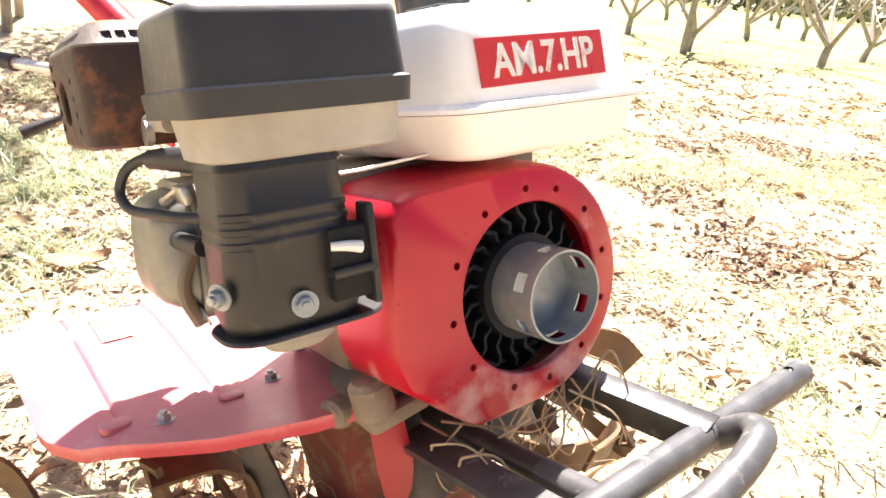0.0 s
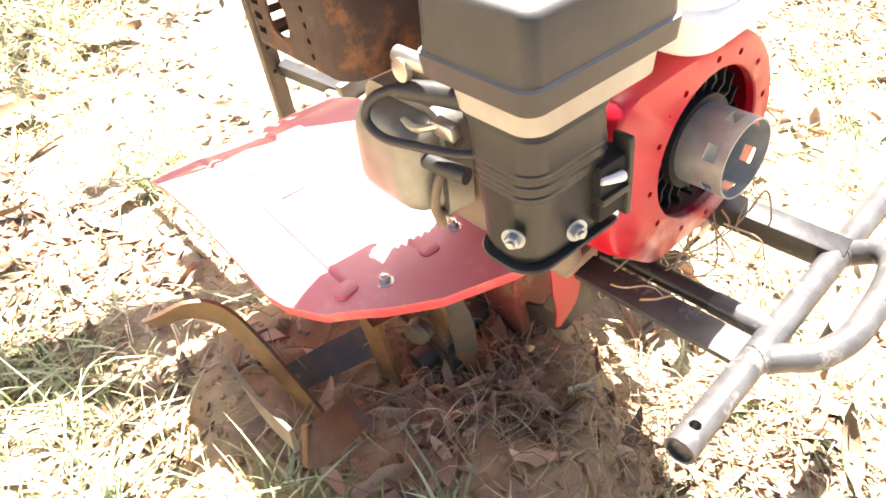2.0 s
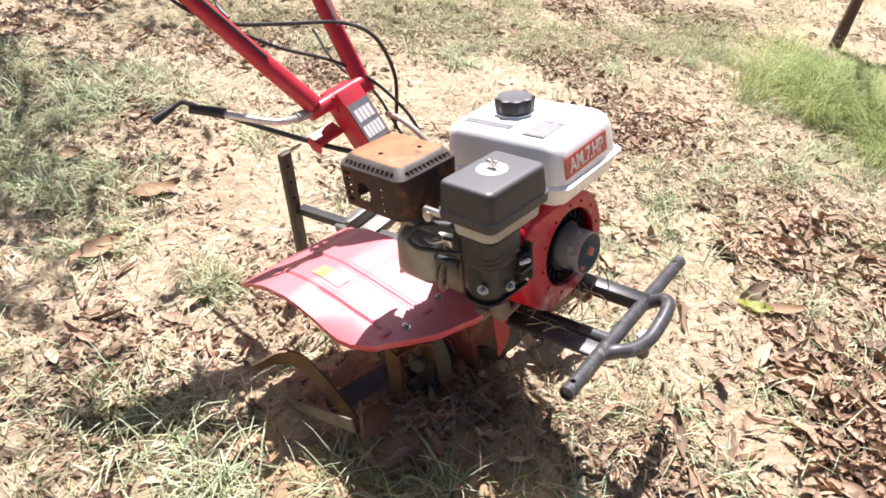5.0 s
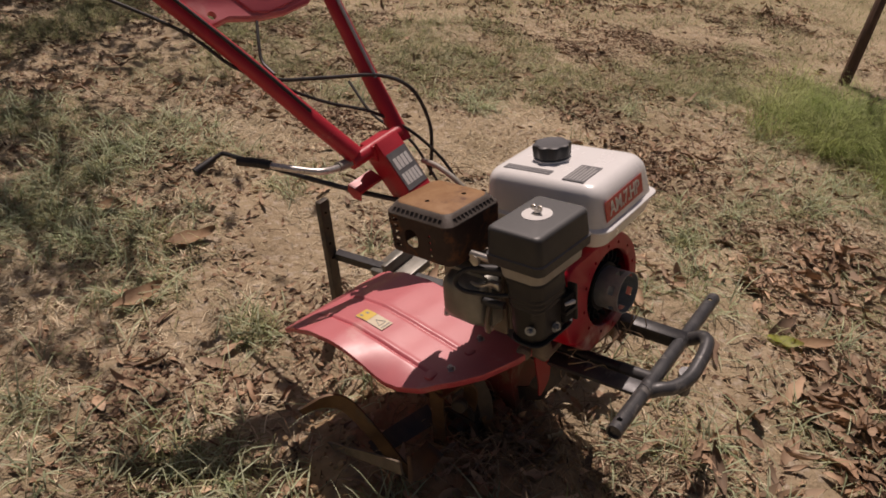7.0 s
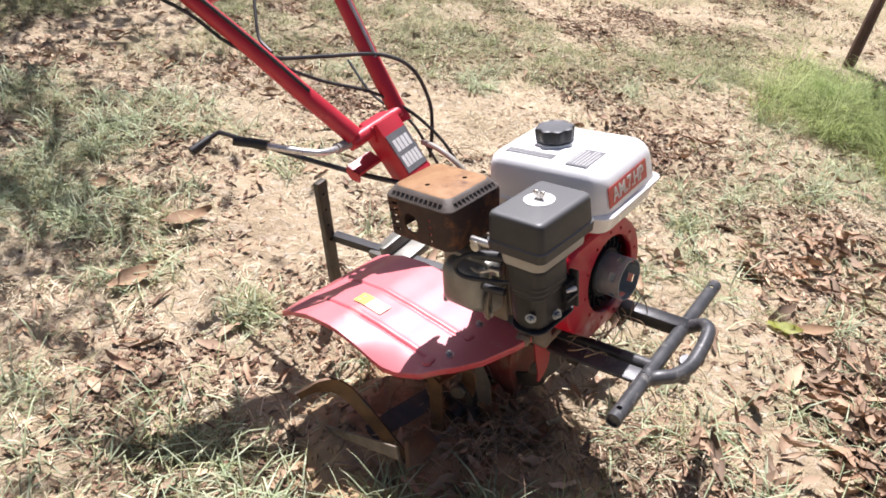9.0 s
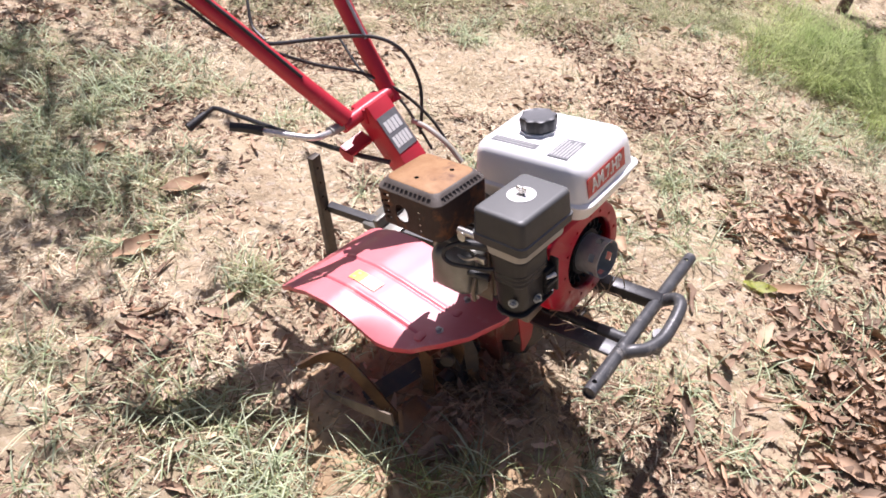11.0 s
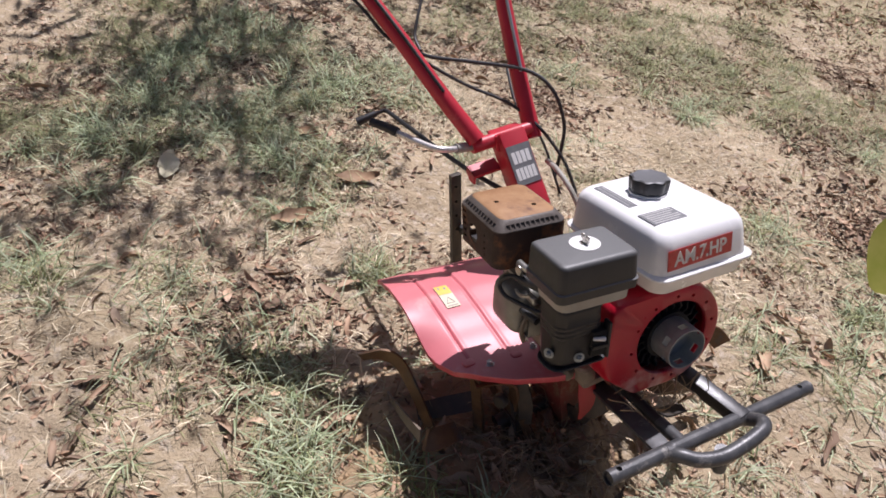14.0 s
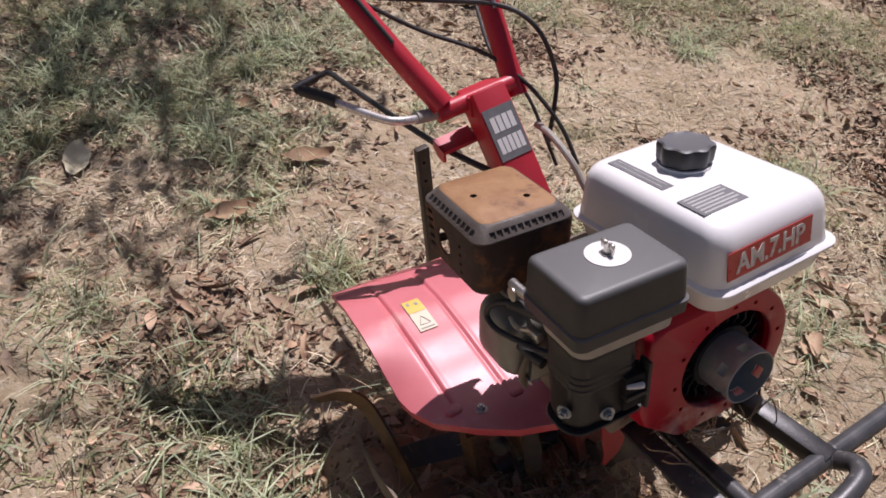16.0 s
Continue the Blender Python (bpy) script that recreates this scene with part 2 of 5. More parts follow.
for leafy, amount in ((M_LEAF_YG, 0.5), (M_GRASS, 0.35), (M_GRASS_PALE, 0.35), (M_GRASS_TALL, 0.4)):
    translucent(leafy, amount)


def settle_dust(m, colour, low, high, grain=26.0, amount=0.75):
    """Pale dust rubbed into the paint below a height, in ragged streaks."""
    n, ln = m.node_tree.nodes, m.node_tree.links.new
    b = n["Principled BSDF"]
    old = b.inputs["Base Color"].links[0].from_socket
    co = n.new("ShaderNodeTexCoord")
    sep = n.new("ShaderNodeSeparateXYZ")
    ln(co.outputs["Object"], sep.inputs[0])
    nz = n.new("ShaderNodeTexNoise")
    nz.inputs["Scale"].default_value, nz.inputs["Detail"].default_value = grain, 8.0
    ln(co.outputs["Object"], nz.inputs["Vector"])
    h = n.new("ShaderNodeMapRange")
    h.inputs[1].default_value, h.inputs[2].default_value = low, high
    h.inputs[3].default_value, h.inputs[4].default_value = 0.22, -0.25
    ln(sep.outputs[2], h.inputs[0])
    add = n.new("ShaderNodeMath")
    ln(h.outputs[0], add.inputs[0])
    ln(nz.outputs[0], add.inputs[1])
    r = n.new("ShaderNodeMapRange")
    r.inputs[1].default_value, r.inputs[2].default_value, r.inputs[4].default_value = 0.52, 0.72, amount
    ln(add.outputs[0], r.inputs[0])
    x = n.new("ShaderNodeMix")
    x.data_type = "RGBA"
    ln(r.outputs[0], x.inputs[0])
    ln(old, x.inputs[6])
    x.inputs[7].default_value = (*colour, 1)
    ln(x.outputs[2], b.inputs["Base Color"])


def pale_top(m, colour, amount):
    """Paler colour painted on faces that look up, in place of sun sheen."""
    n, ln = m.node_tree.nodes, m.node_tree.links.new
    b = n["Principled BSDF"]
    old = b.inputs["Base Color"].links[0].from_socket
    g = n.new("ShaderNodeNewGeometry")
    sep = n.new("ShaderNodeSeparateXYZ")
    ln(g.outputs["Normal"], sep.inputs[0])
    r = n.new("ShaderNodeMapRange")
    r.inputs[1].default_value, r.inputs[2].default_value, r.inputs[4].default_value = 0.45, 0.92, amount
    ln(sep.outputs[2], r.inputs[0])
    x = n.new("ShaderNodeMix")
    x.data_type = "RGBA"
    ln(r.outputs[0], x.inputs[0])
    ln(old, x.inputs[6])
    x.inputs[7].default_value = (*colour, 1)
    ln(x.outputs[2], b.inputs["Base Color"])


# Sun sheen on lid and cap tops, painted in as a paler colour.
pale_top(M_LID, (0.17, 0.17, 0.165), 0.7)
pale_top(M_CAP, (0.17, 0.17, 0.172), 0.65)
# Fender top: sun glare painted in paler, together with its dust.
pale_top(M_RED_FENDER, (0.72, 0.48, 0.46), 0.22)
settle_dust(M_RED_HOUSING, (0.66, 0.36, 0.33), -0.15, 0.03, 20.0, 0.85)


# ---- mesh helpers ----
def link_mesh(name, bm, material, parent=None, label="", smooth=35):
    bmesh.ops.recalc_face_normals(bm, faces=bm.faces)
    me = bpy.data.meshes.new(name)
    bm.to_mesh(me)
    bm.free()
    me.materials.append(material)
    if smooth:
        me.shade_smooth()
        me.set_sharp_from_angle(angle=radians(smooth))
    ob = new(name, me)
    if parent is not None:
        ob.parent = parent
    if label:
        tagged(ob, label)
    return ob


def part(name, bm, material, parent, label="", smooth=35):
    return link_mesh(name, bm, material, parent, label, smooth)


def rrect(x0, x1, y0, y1, r, n=5):
    """A rounded rectangle's outline, anticlockwise."""
    out = []
    for cx, cy, a in ((x1 - r, y1 - r, 0), (x0 + r, y1 - r, 90), (x0 + r, y0 + r, 180), (x1 - r, y0 + r, 270)):
        for k in range(n + 1):
            w = radians(a + 90 * k / n)
            out.append((cx + r * math.cos(w), cy + r * math.sin(w)))
    return out


def loft(bm, rings, caps=True):
    """Faces between rings of as many points each."""
    vs = [[bm.verts.new(p) for p in ring] for ring in rings]
    for a, b in zip(vs, vs[1:]):
        for i in range(len(a)):
            j = (i + 1) % len(a)
            bm.faces.new((a[i], a[j], b[j], b[i]))
    if caps:
        bm.faces.new(vs[0])
        bm.faces.new(vs[-1])
    return bm


def stack(bm, sections, n=5):
    """A body from sections (z, x0, x1, y0, y1, r)."""
    return loft(bm, [[(x, y, z) for x, y in rrect(x0, x1, y0, y1, r, n)] for z, x0, x1, y0, y1, r in sections])


def box(bm, x0, x1, y0, y1, z0, z1, bev=0.003, m=None):
    v = bmesh.ops.create_cube(bm, size=1.0, matrix=Matrix.Translation(((x0 + x1) / 2, (y0 + y1) / 2, (z0 + z1) / 2)) @ Matrix.Diagonal((x1 - x0, y1 - y0, z1 - z0, 1)))["verts"]
    es = {e for a in v for e in a.link_edges}
    if bev:
        r = bmesh.ops.bevel(bm, geom=list(es), offset=bev, segments=2, affect="EDGES", profile=0.5)
        v = list({a for fc in r["faces"] for a in fc.verts} | {a for a in v if a.is_valid})
    if m is not None:
        bmesh.ops.transform(bm, matrix=m, verts=v)
    return bm


def smooth_path(pts, n=6):
    """Points on a Catmull-Rom curve through pts."""
    p = [Vector(a) for a in pts]
    p = [2 * p[0] - p[1]] + p + [2 * p[-1] - p[-2]]
    out = []
    for i in range(1, len(p) - 2):
        for k in range(n):
            t = k / n
            a, b, c, d = p[i - 1], p[i], p[i + 1], p[i + 2]
            out.append(0.5 * (2 * b + (c - a) * t + (2 * a - 5 * b + 4 * c - d) * t * t + (3 * b - a - 3 * c + d) * t ** 3))
    return out + [p[-2]]


def tube(bm, pts, r, n=12, curve=0, caps=True, flat=1.0):
    """A round bar along pts; r is one radius or one a point."""
    p = smooth_path(pts, curve) if curve else [Vector(a) for a in pts]
    rs = [r] * len(p) if not isinstance(r, (list, tuple)) else [r[0] + (r[-1] - r[0]) * k / (len(p) - 1) for k in range(len(p))]
    rings, up = [], None
    for i, a in enumerate(p):
        d = (p[min(i + 1, len(p) - 1)] - p[max(i - 1, 0)]).normalized()
        if up is None:
            up = d.orthogonal().normalized()
        up = (up - d * up.dot(d)).normalized()
        side = d.cross(up)
        rings.append([a + rs[i] * (math.cos(2 * math.pi * k / n) * up + flat * math.sin(2 * math.pi * k / n) * side) for k in range(n)])
    return loft(bm, rings, caps)


def disc(bm, c, axis, r, h, n=24, bev=0.0):
    a, c = Vector(axis).normalized(), Vector(c)
    if bev:
        u = a.orthogonal().normalized()
        s = a.cross(u)
        ring = lambda rad, off: [c + a * off + rad * (math.cos(2 * math.pi * k / n) * u + math.sin(2 * math.pi * k / n) * s) for k in range(n)]
        return loft(bm, [ring(r, 0), ring(r, h - bev), ring(r - bev, h)])
    return tube(bm, [c, c + a * h], r, n)


def bolt(parent, c, axis, r=0.007, name="bolt", material=None, washer=True):
    bm = bmesh.new()
    a, c = Vector(axis).normalized(), Vector(c)
    if washer:
        disc(bm, c, a, r * 1.55, r * 0.25, 20)
    disc(bm, c + a * r * 0.2, a, r, r * 0.95, 6, r * 0.12)
    disc(bm, c + a * r * 1.1, a, r * 0.5, r * 0.5, 10)
    return part(name, bm, material or M_BRIGHT, parent)


def ribbon(bm, pts, widths, side, thick, curve=5):
    """A flat strip along pts, as wide as widths along side."""
    p = smooth_path(pts, curve)
    rings = []
    for i, a in enumerate(p):
        d = (p[min(i + 1, len(p) - 1)] - p[max(i - 1, 0)]).normalized()
        f = i / (len(p) - 1) * (len(widths) - 1)
        k = min(int(f), len(widths) - 2)
        w = widths[k] + (widths[k + 1] - widths[k]) * (f - k)
        s = Vector(side)
        s = (s - d * s.dot(d)).normalized()
        nrm = d.cross(s)
        rings.append([a + s * w / 2 + nrm * thick / 2, a - s * w / 2 + nrm * thick / 2, a - s * w / 2 - nrm * thick / 2, a + s * w / 2 - nrm * thick / 2])
    return loft(bm, rings)


def text_mesh(body, size, material, parent, m, name="lettering", bold=0.0, squeeze=1.0, label=""):
    cu = bpy.data.curves.new(name, "FONT")
    cu.body, cu.size, cu.align_x, cu.align_y, cu.extrude, cu.offset = body, size, "CENTER", "CENTER", 0.0004, bold
    tmp = new(name, cu)
    me = bpy.data.meshes.new_from_object(tmp.evaluated_get(bpy.context.evaluated_depsgraph_get()))
    bpy.data.objects.remove(tmp)
    bpy.data.curves.remove(cu)
    me.transform(m @ Matrix.Diagonal((squeeze, 1, 1, 1)))
    me.materials.clear()
    me.materials.append(material)
    ob = new(name, me)
    ob.parent = parent
    if label:
        tagged(ob, label)
    return ob


# ---- ground ----
def hills(x, y):
    """The height of the bare ground."""
    v = Vector((x, y, 0))
    z = 0.028 * noise.noise(v * 1.7) + 0.018 * noise.noise(v * 6.0 + Vector((3, 1, 0)))
    z += (0.011 * noise.noise(v * 17.0) + 0.006 * noise.noise(v * 39.0)) * (1 if abs(x) < 4 and abs(y) < 6 else 0)
    return z + heap(x, y)


def heap_edge(x, y):
    """0 in the middle of the heap of dug soil, 1 at its foot."""
    wob = 1 + 0.10 * noise.noise(Vector((x * 5, y * 5, 4.0)))
    return (abs((x + 0.20) / (0.34 if x > -0.2 else 0.36)) ** 3 + abs((y - 0.56) / (0.38 if y > 0.56 else 0.33)) ** 3) ** (1 / 3) * wob


def heap(x, y):
    if abs(x) > 1.2 or abs(y - 0.5) > 1:
        return 0.0
    d = heap_edge(x, y)
    if d > 1.12:
        return 0.0
    s = max(0.0, min(1.0, (1.12 - d) / 0.42))
    t = max(0.0, min(1.0, (x + 0.45) / 0.5))
    return (0.055 + 0.085 * t * t * (3 - 2 * t)) * s * s * (3 - 2 * s) * (1 + 0.25 * noise.noise(Vector((x * 8, y * 8, 1.0))))


def axis_steps(lo, hi, step, far):
    a = list(np.arange(lo, hi + step / 2, step))
    s, left, right = step, lo, hi
    while right < far:
        s *= 1.22
        left, right = left - s, right + s
        a = [left] + a + [right]
    return a


gx, gy = axis_steps(-2.4, 2.2, 0.018, 160), axis_steps(0.0, 3.8, 0.018, 160)
gverts = [(x, y, hills(x, y)) for y in gy for x in gx]
gfaces = [(j * len(gx) + i, j * len(gx) + i + 1, (j + 1) * len(gx) + i + 1, (j + 1) * len(gx) + i) for j in range(len(gy) - 1) for i in range(len(gx) - 1)]
gme = bpy.data.meshes.new("ground")
gme.from_pydata(gverts, [], gfaces)
gme.materials.append(M_GROUND)
gme.shade_smooth()
tagged(new("ground", gme), "dry sandy orchard soil with sparse dead grass", "ground", kind="structure")

# ---- power tiller ----
tiller = new("power_tiller")
tiller.matrix_world = Matrix((((0.5941, 0.7431, -0.3081, 0.1007), (-0.7691, 0.6369, 0.0532, 0.6782), (0.2358, 0.2053, 0.9499, 0.5773), (0, 0, 0, 1))))
tagged(tiller, "red petrol power tiller with white tank, on dug soil", "tiller")
MID = -0.035  # the middle of the machine, across
ENGINE = pose(0, 0, 0, -9, 0, 0)  # the engine sits level on the tilted frame


def level(bm, y, z):
    """Turns a solid of the engine level about its own place."""
    bm.transform(Matrix.Translation((0, y, z)) @ ENGINE @ Matrix.Translation((0, -y, -z)))


def cut(ob, bm):
    """Cuts the solid bm out of ob, once and for all."""
    me = bpy.data.meshes.new("cutter")
    bmesh.ops.recalc_face_normals(bm, faces=bm.faces)
    bm.to_mesh(me)
    bm.free()
    tool = new("cutter", me)
    md = ob.modifiers.new("cut", "BOOLEAN")
    md.object, md.operation, md.solver, md.use_self = tool, "DIFFERENCE", "EXACT", True
    keep = ob.parent
    ob.parent = None
    done = bpy.data.meshes.new_from_object(ob.evaluated_get(bpy.context.evaluated_depsgraph_get()))
    ob.modifiers.clear()
    ob.data = done
    ob.parent = keep
    bpy.data.objects.remove(tool)
    done.shade_smooth()
    done.set_sharp_from_angle(angle=radians(35))
    return ob


def slab(bm, pts, axis, a, b):
    """A plate: an outline in the plane across axis ('x': y and z given), from a to b."""
    at = {"x": lambda u, v, w: (w, u, v), "y": lambda u, v, w: (u, w, v), "z": lambda u, v, w: (u, v, w)}[axis]
    return loft(bm, [[at(u, v, a) for u, v in pts], [at(u, v, b) for u, v in pts]])


# fan housing: a volute with a round opening
def volute(grow=0.0, n=72):
    arc = [(0.134 * math.cos(radians(a)), 0.134 * math.sin(radians(a))) for a in range(72, -102, -6)]
    line = [(-0.105, -0.120), (-0.172, -0.045), (-0.178, -0.01), (-0.152, 0.130), (-0.135, 0.148), (-0.05, 0.142)]
    pts = arc + line
    out = []
    for k in range(n):
        a = 2 * math.pi * k / n
        d = Vector((math.cos(a), math.sin(a)))
        best = 0.1
        for p, q in zip(pts, pts[1:] + pts[:1]):
            p, q = Vector(p), Vector(q)
            e = q - p
            den = d.x * e.y - d.y * e.x
            if abs(den) > 1e-9:
                t = (p.x * e.y - p.y * e.x) / den
                s = (p.x * d.y - p.y * d.x) / den
                if t > 0 and -1e-6 <= s <= 1 + 1e-6:
                    best = max(best, t)
        out.append((d.x * (best + grow), d.y * (best + grow)))
    return out


bm = bmesh.new()
n = 72
inner = [(0.093 * math.cos(2 * math.pi * k / n), 0.093 * math.sin(2 * math.pi * k / n)) for k in range(n)]
rings = [[(x, *p) for p in volute(g)] for x, g in ((-0.115, 0.004), (-0.03, 0.0), (-0.012, -0.001), (-0.004, -0.004), (0.0, -0.010))]
rings += [[(x, p[0] * s, p[1] * s) for p in inner] for x, s in ((0.0, 1.02), (-0.002, 1.0), (-0.012, 1.0))]
rings += [[(x, *p) for p in volute(g)] for x, g in ((-0.012, -0.012), (-0.115, -0.004))]
vs = loft(bm, rings + rings[:1], caps=False)
bmesh.ops.remove_doubles(bm, verts=bm.verts, dist=1e-6)
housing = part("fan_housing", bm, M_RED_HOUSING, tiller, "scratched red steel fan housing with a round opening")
holes = bmesh.new()
for a in (83, 60, 33, 2, -28, -60, -90, -118, -153, 177, 146, 114):
    c = Vector((0.004, 0.108 * math.cos(radians(a)), 0.108 * math.sin(radians(a))))
    disc(holes, c, (-1, 0, 0), 0.0042, 0.03, 10)
cut(housing, holes)
# Near-black plate gives the hollow behind the fan its painted shade.
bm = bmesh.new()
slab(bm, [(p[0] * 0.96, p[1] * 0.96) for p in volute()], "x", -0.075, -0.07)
part("hollow_shade_plate", bm, M_DARK, housing)

# cooling fan behind the opening
bm = bmesh.new()
disc(bm, (-0.062, 0, 0), (1, 0, 0), 0.091, 0.012, 48)
disc(bm, (-0.052, 0, 0), (1, 0, 0), 0.062, 0.022, 40, 0.012)
fan = part("flywheel_fan", bm, M_FAN, tiller, "black ribbed flywheel fan")
for k in range(21):
    a = 2 * math.pi * k / 21
    bm = bmesh.new()
    pts = [(-0.035, r * math.cos(a + w), r * math.sin(a + w)) for r, w in ((0.053, 0.0), (0.062, 0.10), (0.071, 0.08), (0.080, 0.20), (0.089, 0.22))]
    ribbon(bm, pts, [0.026, 0.03, 0.032, 0.032, 0.03], (1, 0, 0), 0.0034, 3)
    part("fan_blade", bm, M_FAN, fan)

# starter cup with windows in its wall
bm = bmesh.new()
n = 60
xs = [-0.03, 0.006, 0.021, 0.0350, 0.0475]
grid = {}
for wall, r in (("out", 0.0485), ("in", 0.0462)):
    for i, x in enumerate(xs):
        for k in range(n):
            a = 2 * math.pi * k / n
            grid[wall, i, k] = bm.verts.new((x, r * math.cos(a), r * math.sin(a)))
solid = lambda i, k: not (i == 2 and (k % 10) in (2, 3, 4, 5)) and -1 < i < 4
for i in range(4):
    for k in range(n):
        j = (k + 1) % n
        if solid(i, k):
            bm.faces.new([grid["out", a, b] for a, b in ((i, k), (i + 1, k), (i + 1, j), (i, j))])
            bm.faces.new([grid["in", a, b] for a, b in ((i, k), (i, j), (i + 1, j), (i + 1, k))])
            for (a, b), (p, q) in (((i + 1, k), ((i + 1, k), (i + 1, j))), ((i - 1, k), ((i, k), (i, j))), ((i, (k + 1) % n), ((i, j), (i + 1, j))), ((i, (k - 1) % n), ((i, k), (i + 1, k)))):
                if not solid(a, b):
                    bm.faces.new([grid["out", *p], grid["out", *q], grid["in", *q], grid["in", *p]])
cup = part("starter_cup", bm, M_STEEL, tiller, "grey steel starter cup with square windows")
bm = bmesh.new()
disc(bm, (-0.004, 0, 0), (1, 0, 0), 0.0463, 0.006, 40)
part("cup_floor", bm, M_STEEL, cup)
bm = bmesh.new()
tube(bm, [(-0.04, 0, 0), (-0.018, 0, 0), (-0.012, 0, 0)], 0.058, 40)
part("cup_flange", bm, M_FAN, cup)

# fuel tank
TANK = ENGINE @ Matrix.Translation((-0.02, 0.024, 0)) @ pose(0, 0, 0, 0, 0, 4) @ Matrix.Translation((0.02, -0.024, 0))
bm = bmesh.new()
stack(bm, [(0.146, -0.232, 0.012, -0.086, 0.118, 0.028), (0.150, -0.246, 0.024, -0.098, 0.132, 0.03), (0.156, -0.252, 0.030, -0.103, 0.138, 0.032), (0.186, -0.265, 0.039, -0.110, 0.143, 0.032),
           (0.191, -0.271, 0.043, -0.114, 0.150, 0.032)], 7)
bm.transform(TANK)
tank = part("fuel_tank", bm, M_TANK, tiller, "white painted steel fuel tank with black cap")
bm = bmesh.new()
stack(bm, [(0.192, -0.273, 0.046, -0.118, 0.155, 0.032), (0.196, -0.273, 0.046, -0.118, 0.155, 0.032), (0.1985, -0.270, 0.043, -0.115, 0.151, 0.032), (0.201, -0.264, 0.037, -0.112, 0.143, 0.032),
           (0.216, -0.261, 0.0345, -0.111, 0.139, 0.032), (0.256, -0.258, 0.030, -0.108, 0.132, 0.032), (0.269, -0.256, 0.026, -0.106, 0.129, 0.032), (0.278, -0.252, 0.020, -0.102, 0.125, 0.032),
           (0.2845, -0.246, 0.013, -0.096, 0.121, 0.033), (0.288, -0.238, 0.004, -0.088, 0.112, 0.034), (0.2895, -0.226, -0.009, -0.077, 0.100, 0.03)], 7)
bm.transform(TANK)
part("tank_shell", bm, M_TANK, tank)
bm = bmesh.new()
n = 64
cx, cy = -0.150, 0.004
ring = lambda r, z, w: [(cx + (r + w * math.cos(8 * 2 * math.pi * k / n)) * math.cos(2 * math.pi * k / n), cy + (r + w * math.cos(8 * 2 * math.pi * k / n)) * math.sin(2 * math.pi * k / n), z) for k in range(n)]
loft(bm, [ring(0.036, 0.288, 0), ring(0.037, 0.297, 0), ring(0.0405, 0.298, 0.0022), ring(0.0415, 0.320, 0.0028), ring(0.040, 0.325, 0.0026), ring(0.036, 0.327, 0.0012), ring(0.030, 0.3255, 0)])
bm.transform(ENGINE)
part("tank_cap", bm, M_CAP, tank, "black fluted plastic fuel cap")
bm = bmesh.new()
tube(bm, [(cx, cy, 0.284), (cx, cy, 0.294)], 0.042, 32)
bm.transform(ENGINE)
part("filler_neck", bm, M_TANK, tank)
# red name plate on the front
PLATE = ENGINE @ Matrix.Translation((0.0352, -0.003, 0.2358)) @ pose(0, 0, 0, 0, 0, 3.2) @ Matrix(((0, -0.12, 1, 0), (1, 0, 0, 0), (0, 0.99, 0.12, 0), (0, 0, 0, 1))) @ pose(0, 0, 0, 0, 0, 1.5)
bm = bmesh.new()
slab(bm, [(-0.085, -0.0215), (0.085, -0.0215), (0.085, 0.0215), (-0.085, 0.0215)], "z", 0, 0.0012)
bm.transform(PLATE)
part("name_plate", bm, M_LABEL_RED, tank, "red plate with worn white lettering")
text_mesh("AM.7.HP", 0.041, M_WORN_WHITE, tank, PLATE @ Matrix.Translation((0, -0.001, 0.0018)), bold=0.0009, squeeze=0.92)


# two printed decals on the tank's top
def decal(x, y, w, h, turn, bars):
    m = ENGINE @ Matrix.Translation((x, y, 0.2899)) @ pose(0, 0, 0, 0, 0, turn)
    bm = bmesh.new()
    slab(bm, [(-w, -h), (w, -h), (w, h), (-w, h)], "z", -0.0008, 0.0006)
    bm.transform(m)
    d = part("decal", bm, M_GREY_LABEL, tank, "grey printed decal, too small to read")
    for k in range(bars):
        v = h - (k + 0.7) * 2 * h / (bars + 0.4)
        bm = bmesh.new()
        slab(bm, [(-w * 0.86, v - h * 0.07), (w * (0.86 - 0.25 * (k % 3 == 2)), v - h * 0.07), (w * (0.86 - 0.25 * (k % 3 == 2)), v + h * 0.07), (-w * 0.86, v + h * 0.07)], "z", 0.0006, 0.001)
        bm.transform(m)
        part("print_line", bm, M_DULL_WHITE, d)


decal(-0.040, -0.045, 0.044, 0.025, 94, 6)
decal(-0.158, -0.076, 0.058, 0.0115, 4, 2)

# air cleaner
air = new("air_cleaner")
air.parent = tiller
bm = bmesh.new()
stack(bm, [(0.210, -0.0710, 0.0590, -0.3450, -0.1660, 0.015), (0.229, -0.0725, 0.0605, -0.3465, -0.1645, 0.015), (0.231, -0.0695, 0.0575, -0.3435, -0.1675, 0.015),
           (0.277, -0.0675, 0.0555, -0.3415, -0.1710, 0.014), (0.2825, -0.0660, 0.0540, -0.3400, -0.1725, 0.013), (0.2858, -0.0625, 0.0505, -0.3365, -0.1760, 0.011), (0.287, -0.0570, 0.0450, -0.3310, -0.1815, 0.008)], 6)
bm.transform(ENGINE)
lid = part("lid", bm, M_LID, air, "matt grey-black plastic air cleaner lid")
bm = bmesh.new()
disc(bm, (-0.012, -0.2505, 0.2866), (0, 0, 1), 0.030, 0.0014, 36)
bm.transform(ENGINE)
part("round_label", bm, M_WHITE, lid)
bm = bmesh.new()
disc(bm, (-0.012, -0.2505, 0.286), (0, 0, 1), 0.009, 0.004, 16)
disc(bm, (-0.012, -0.2505, 0.291), (0, 0, 1), 0.0055, 0.010, 12)
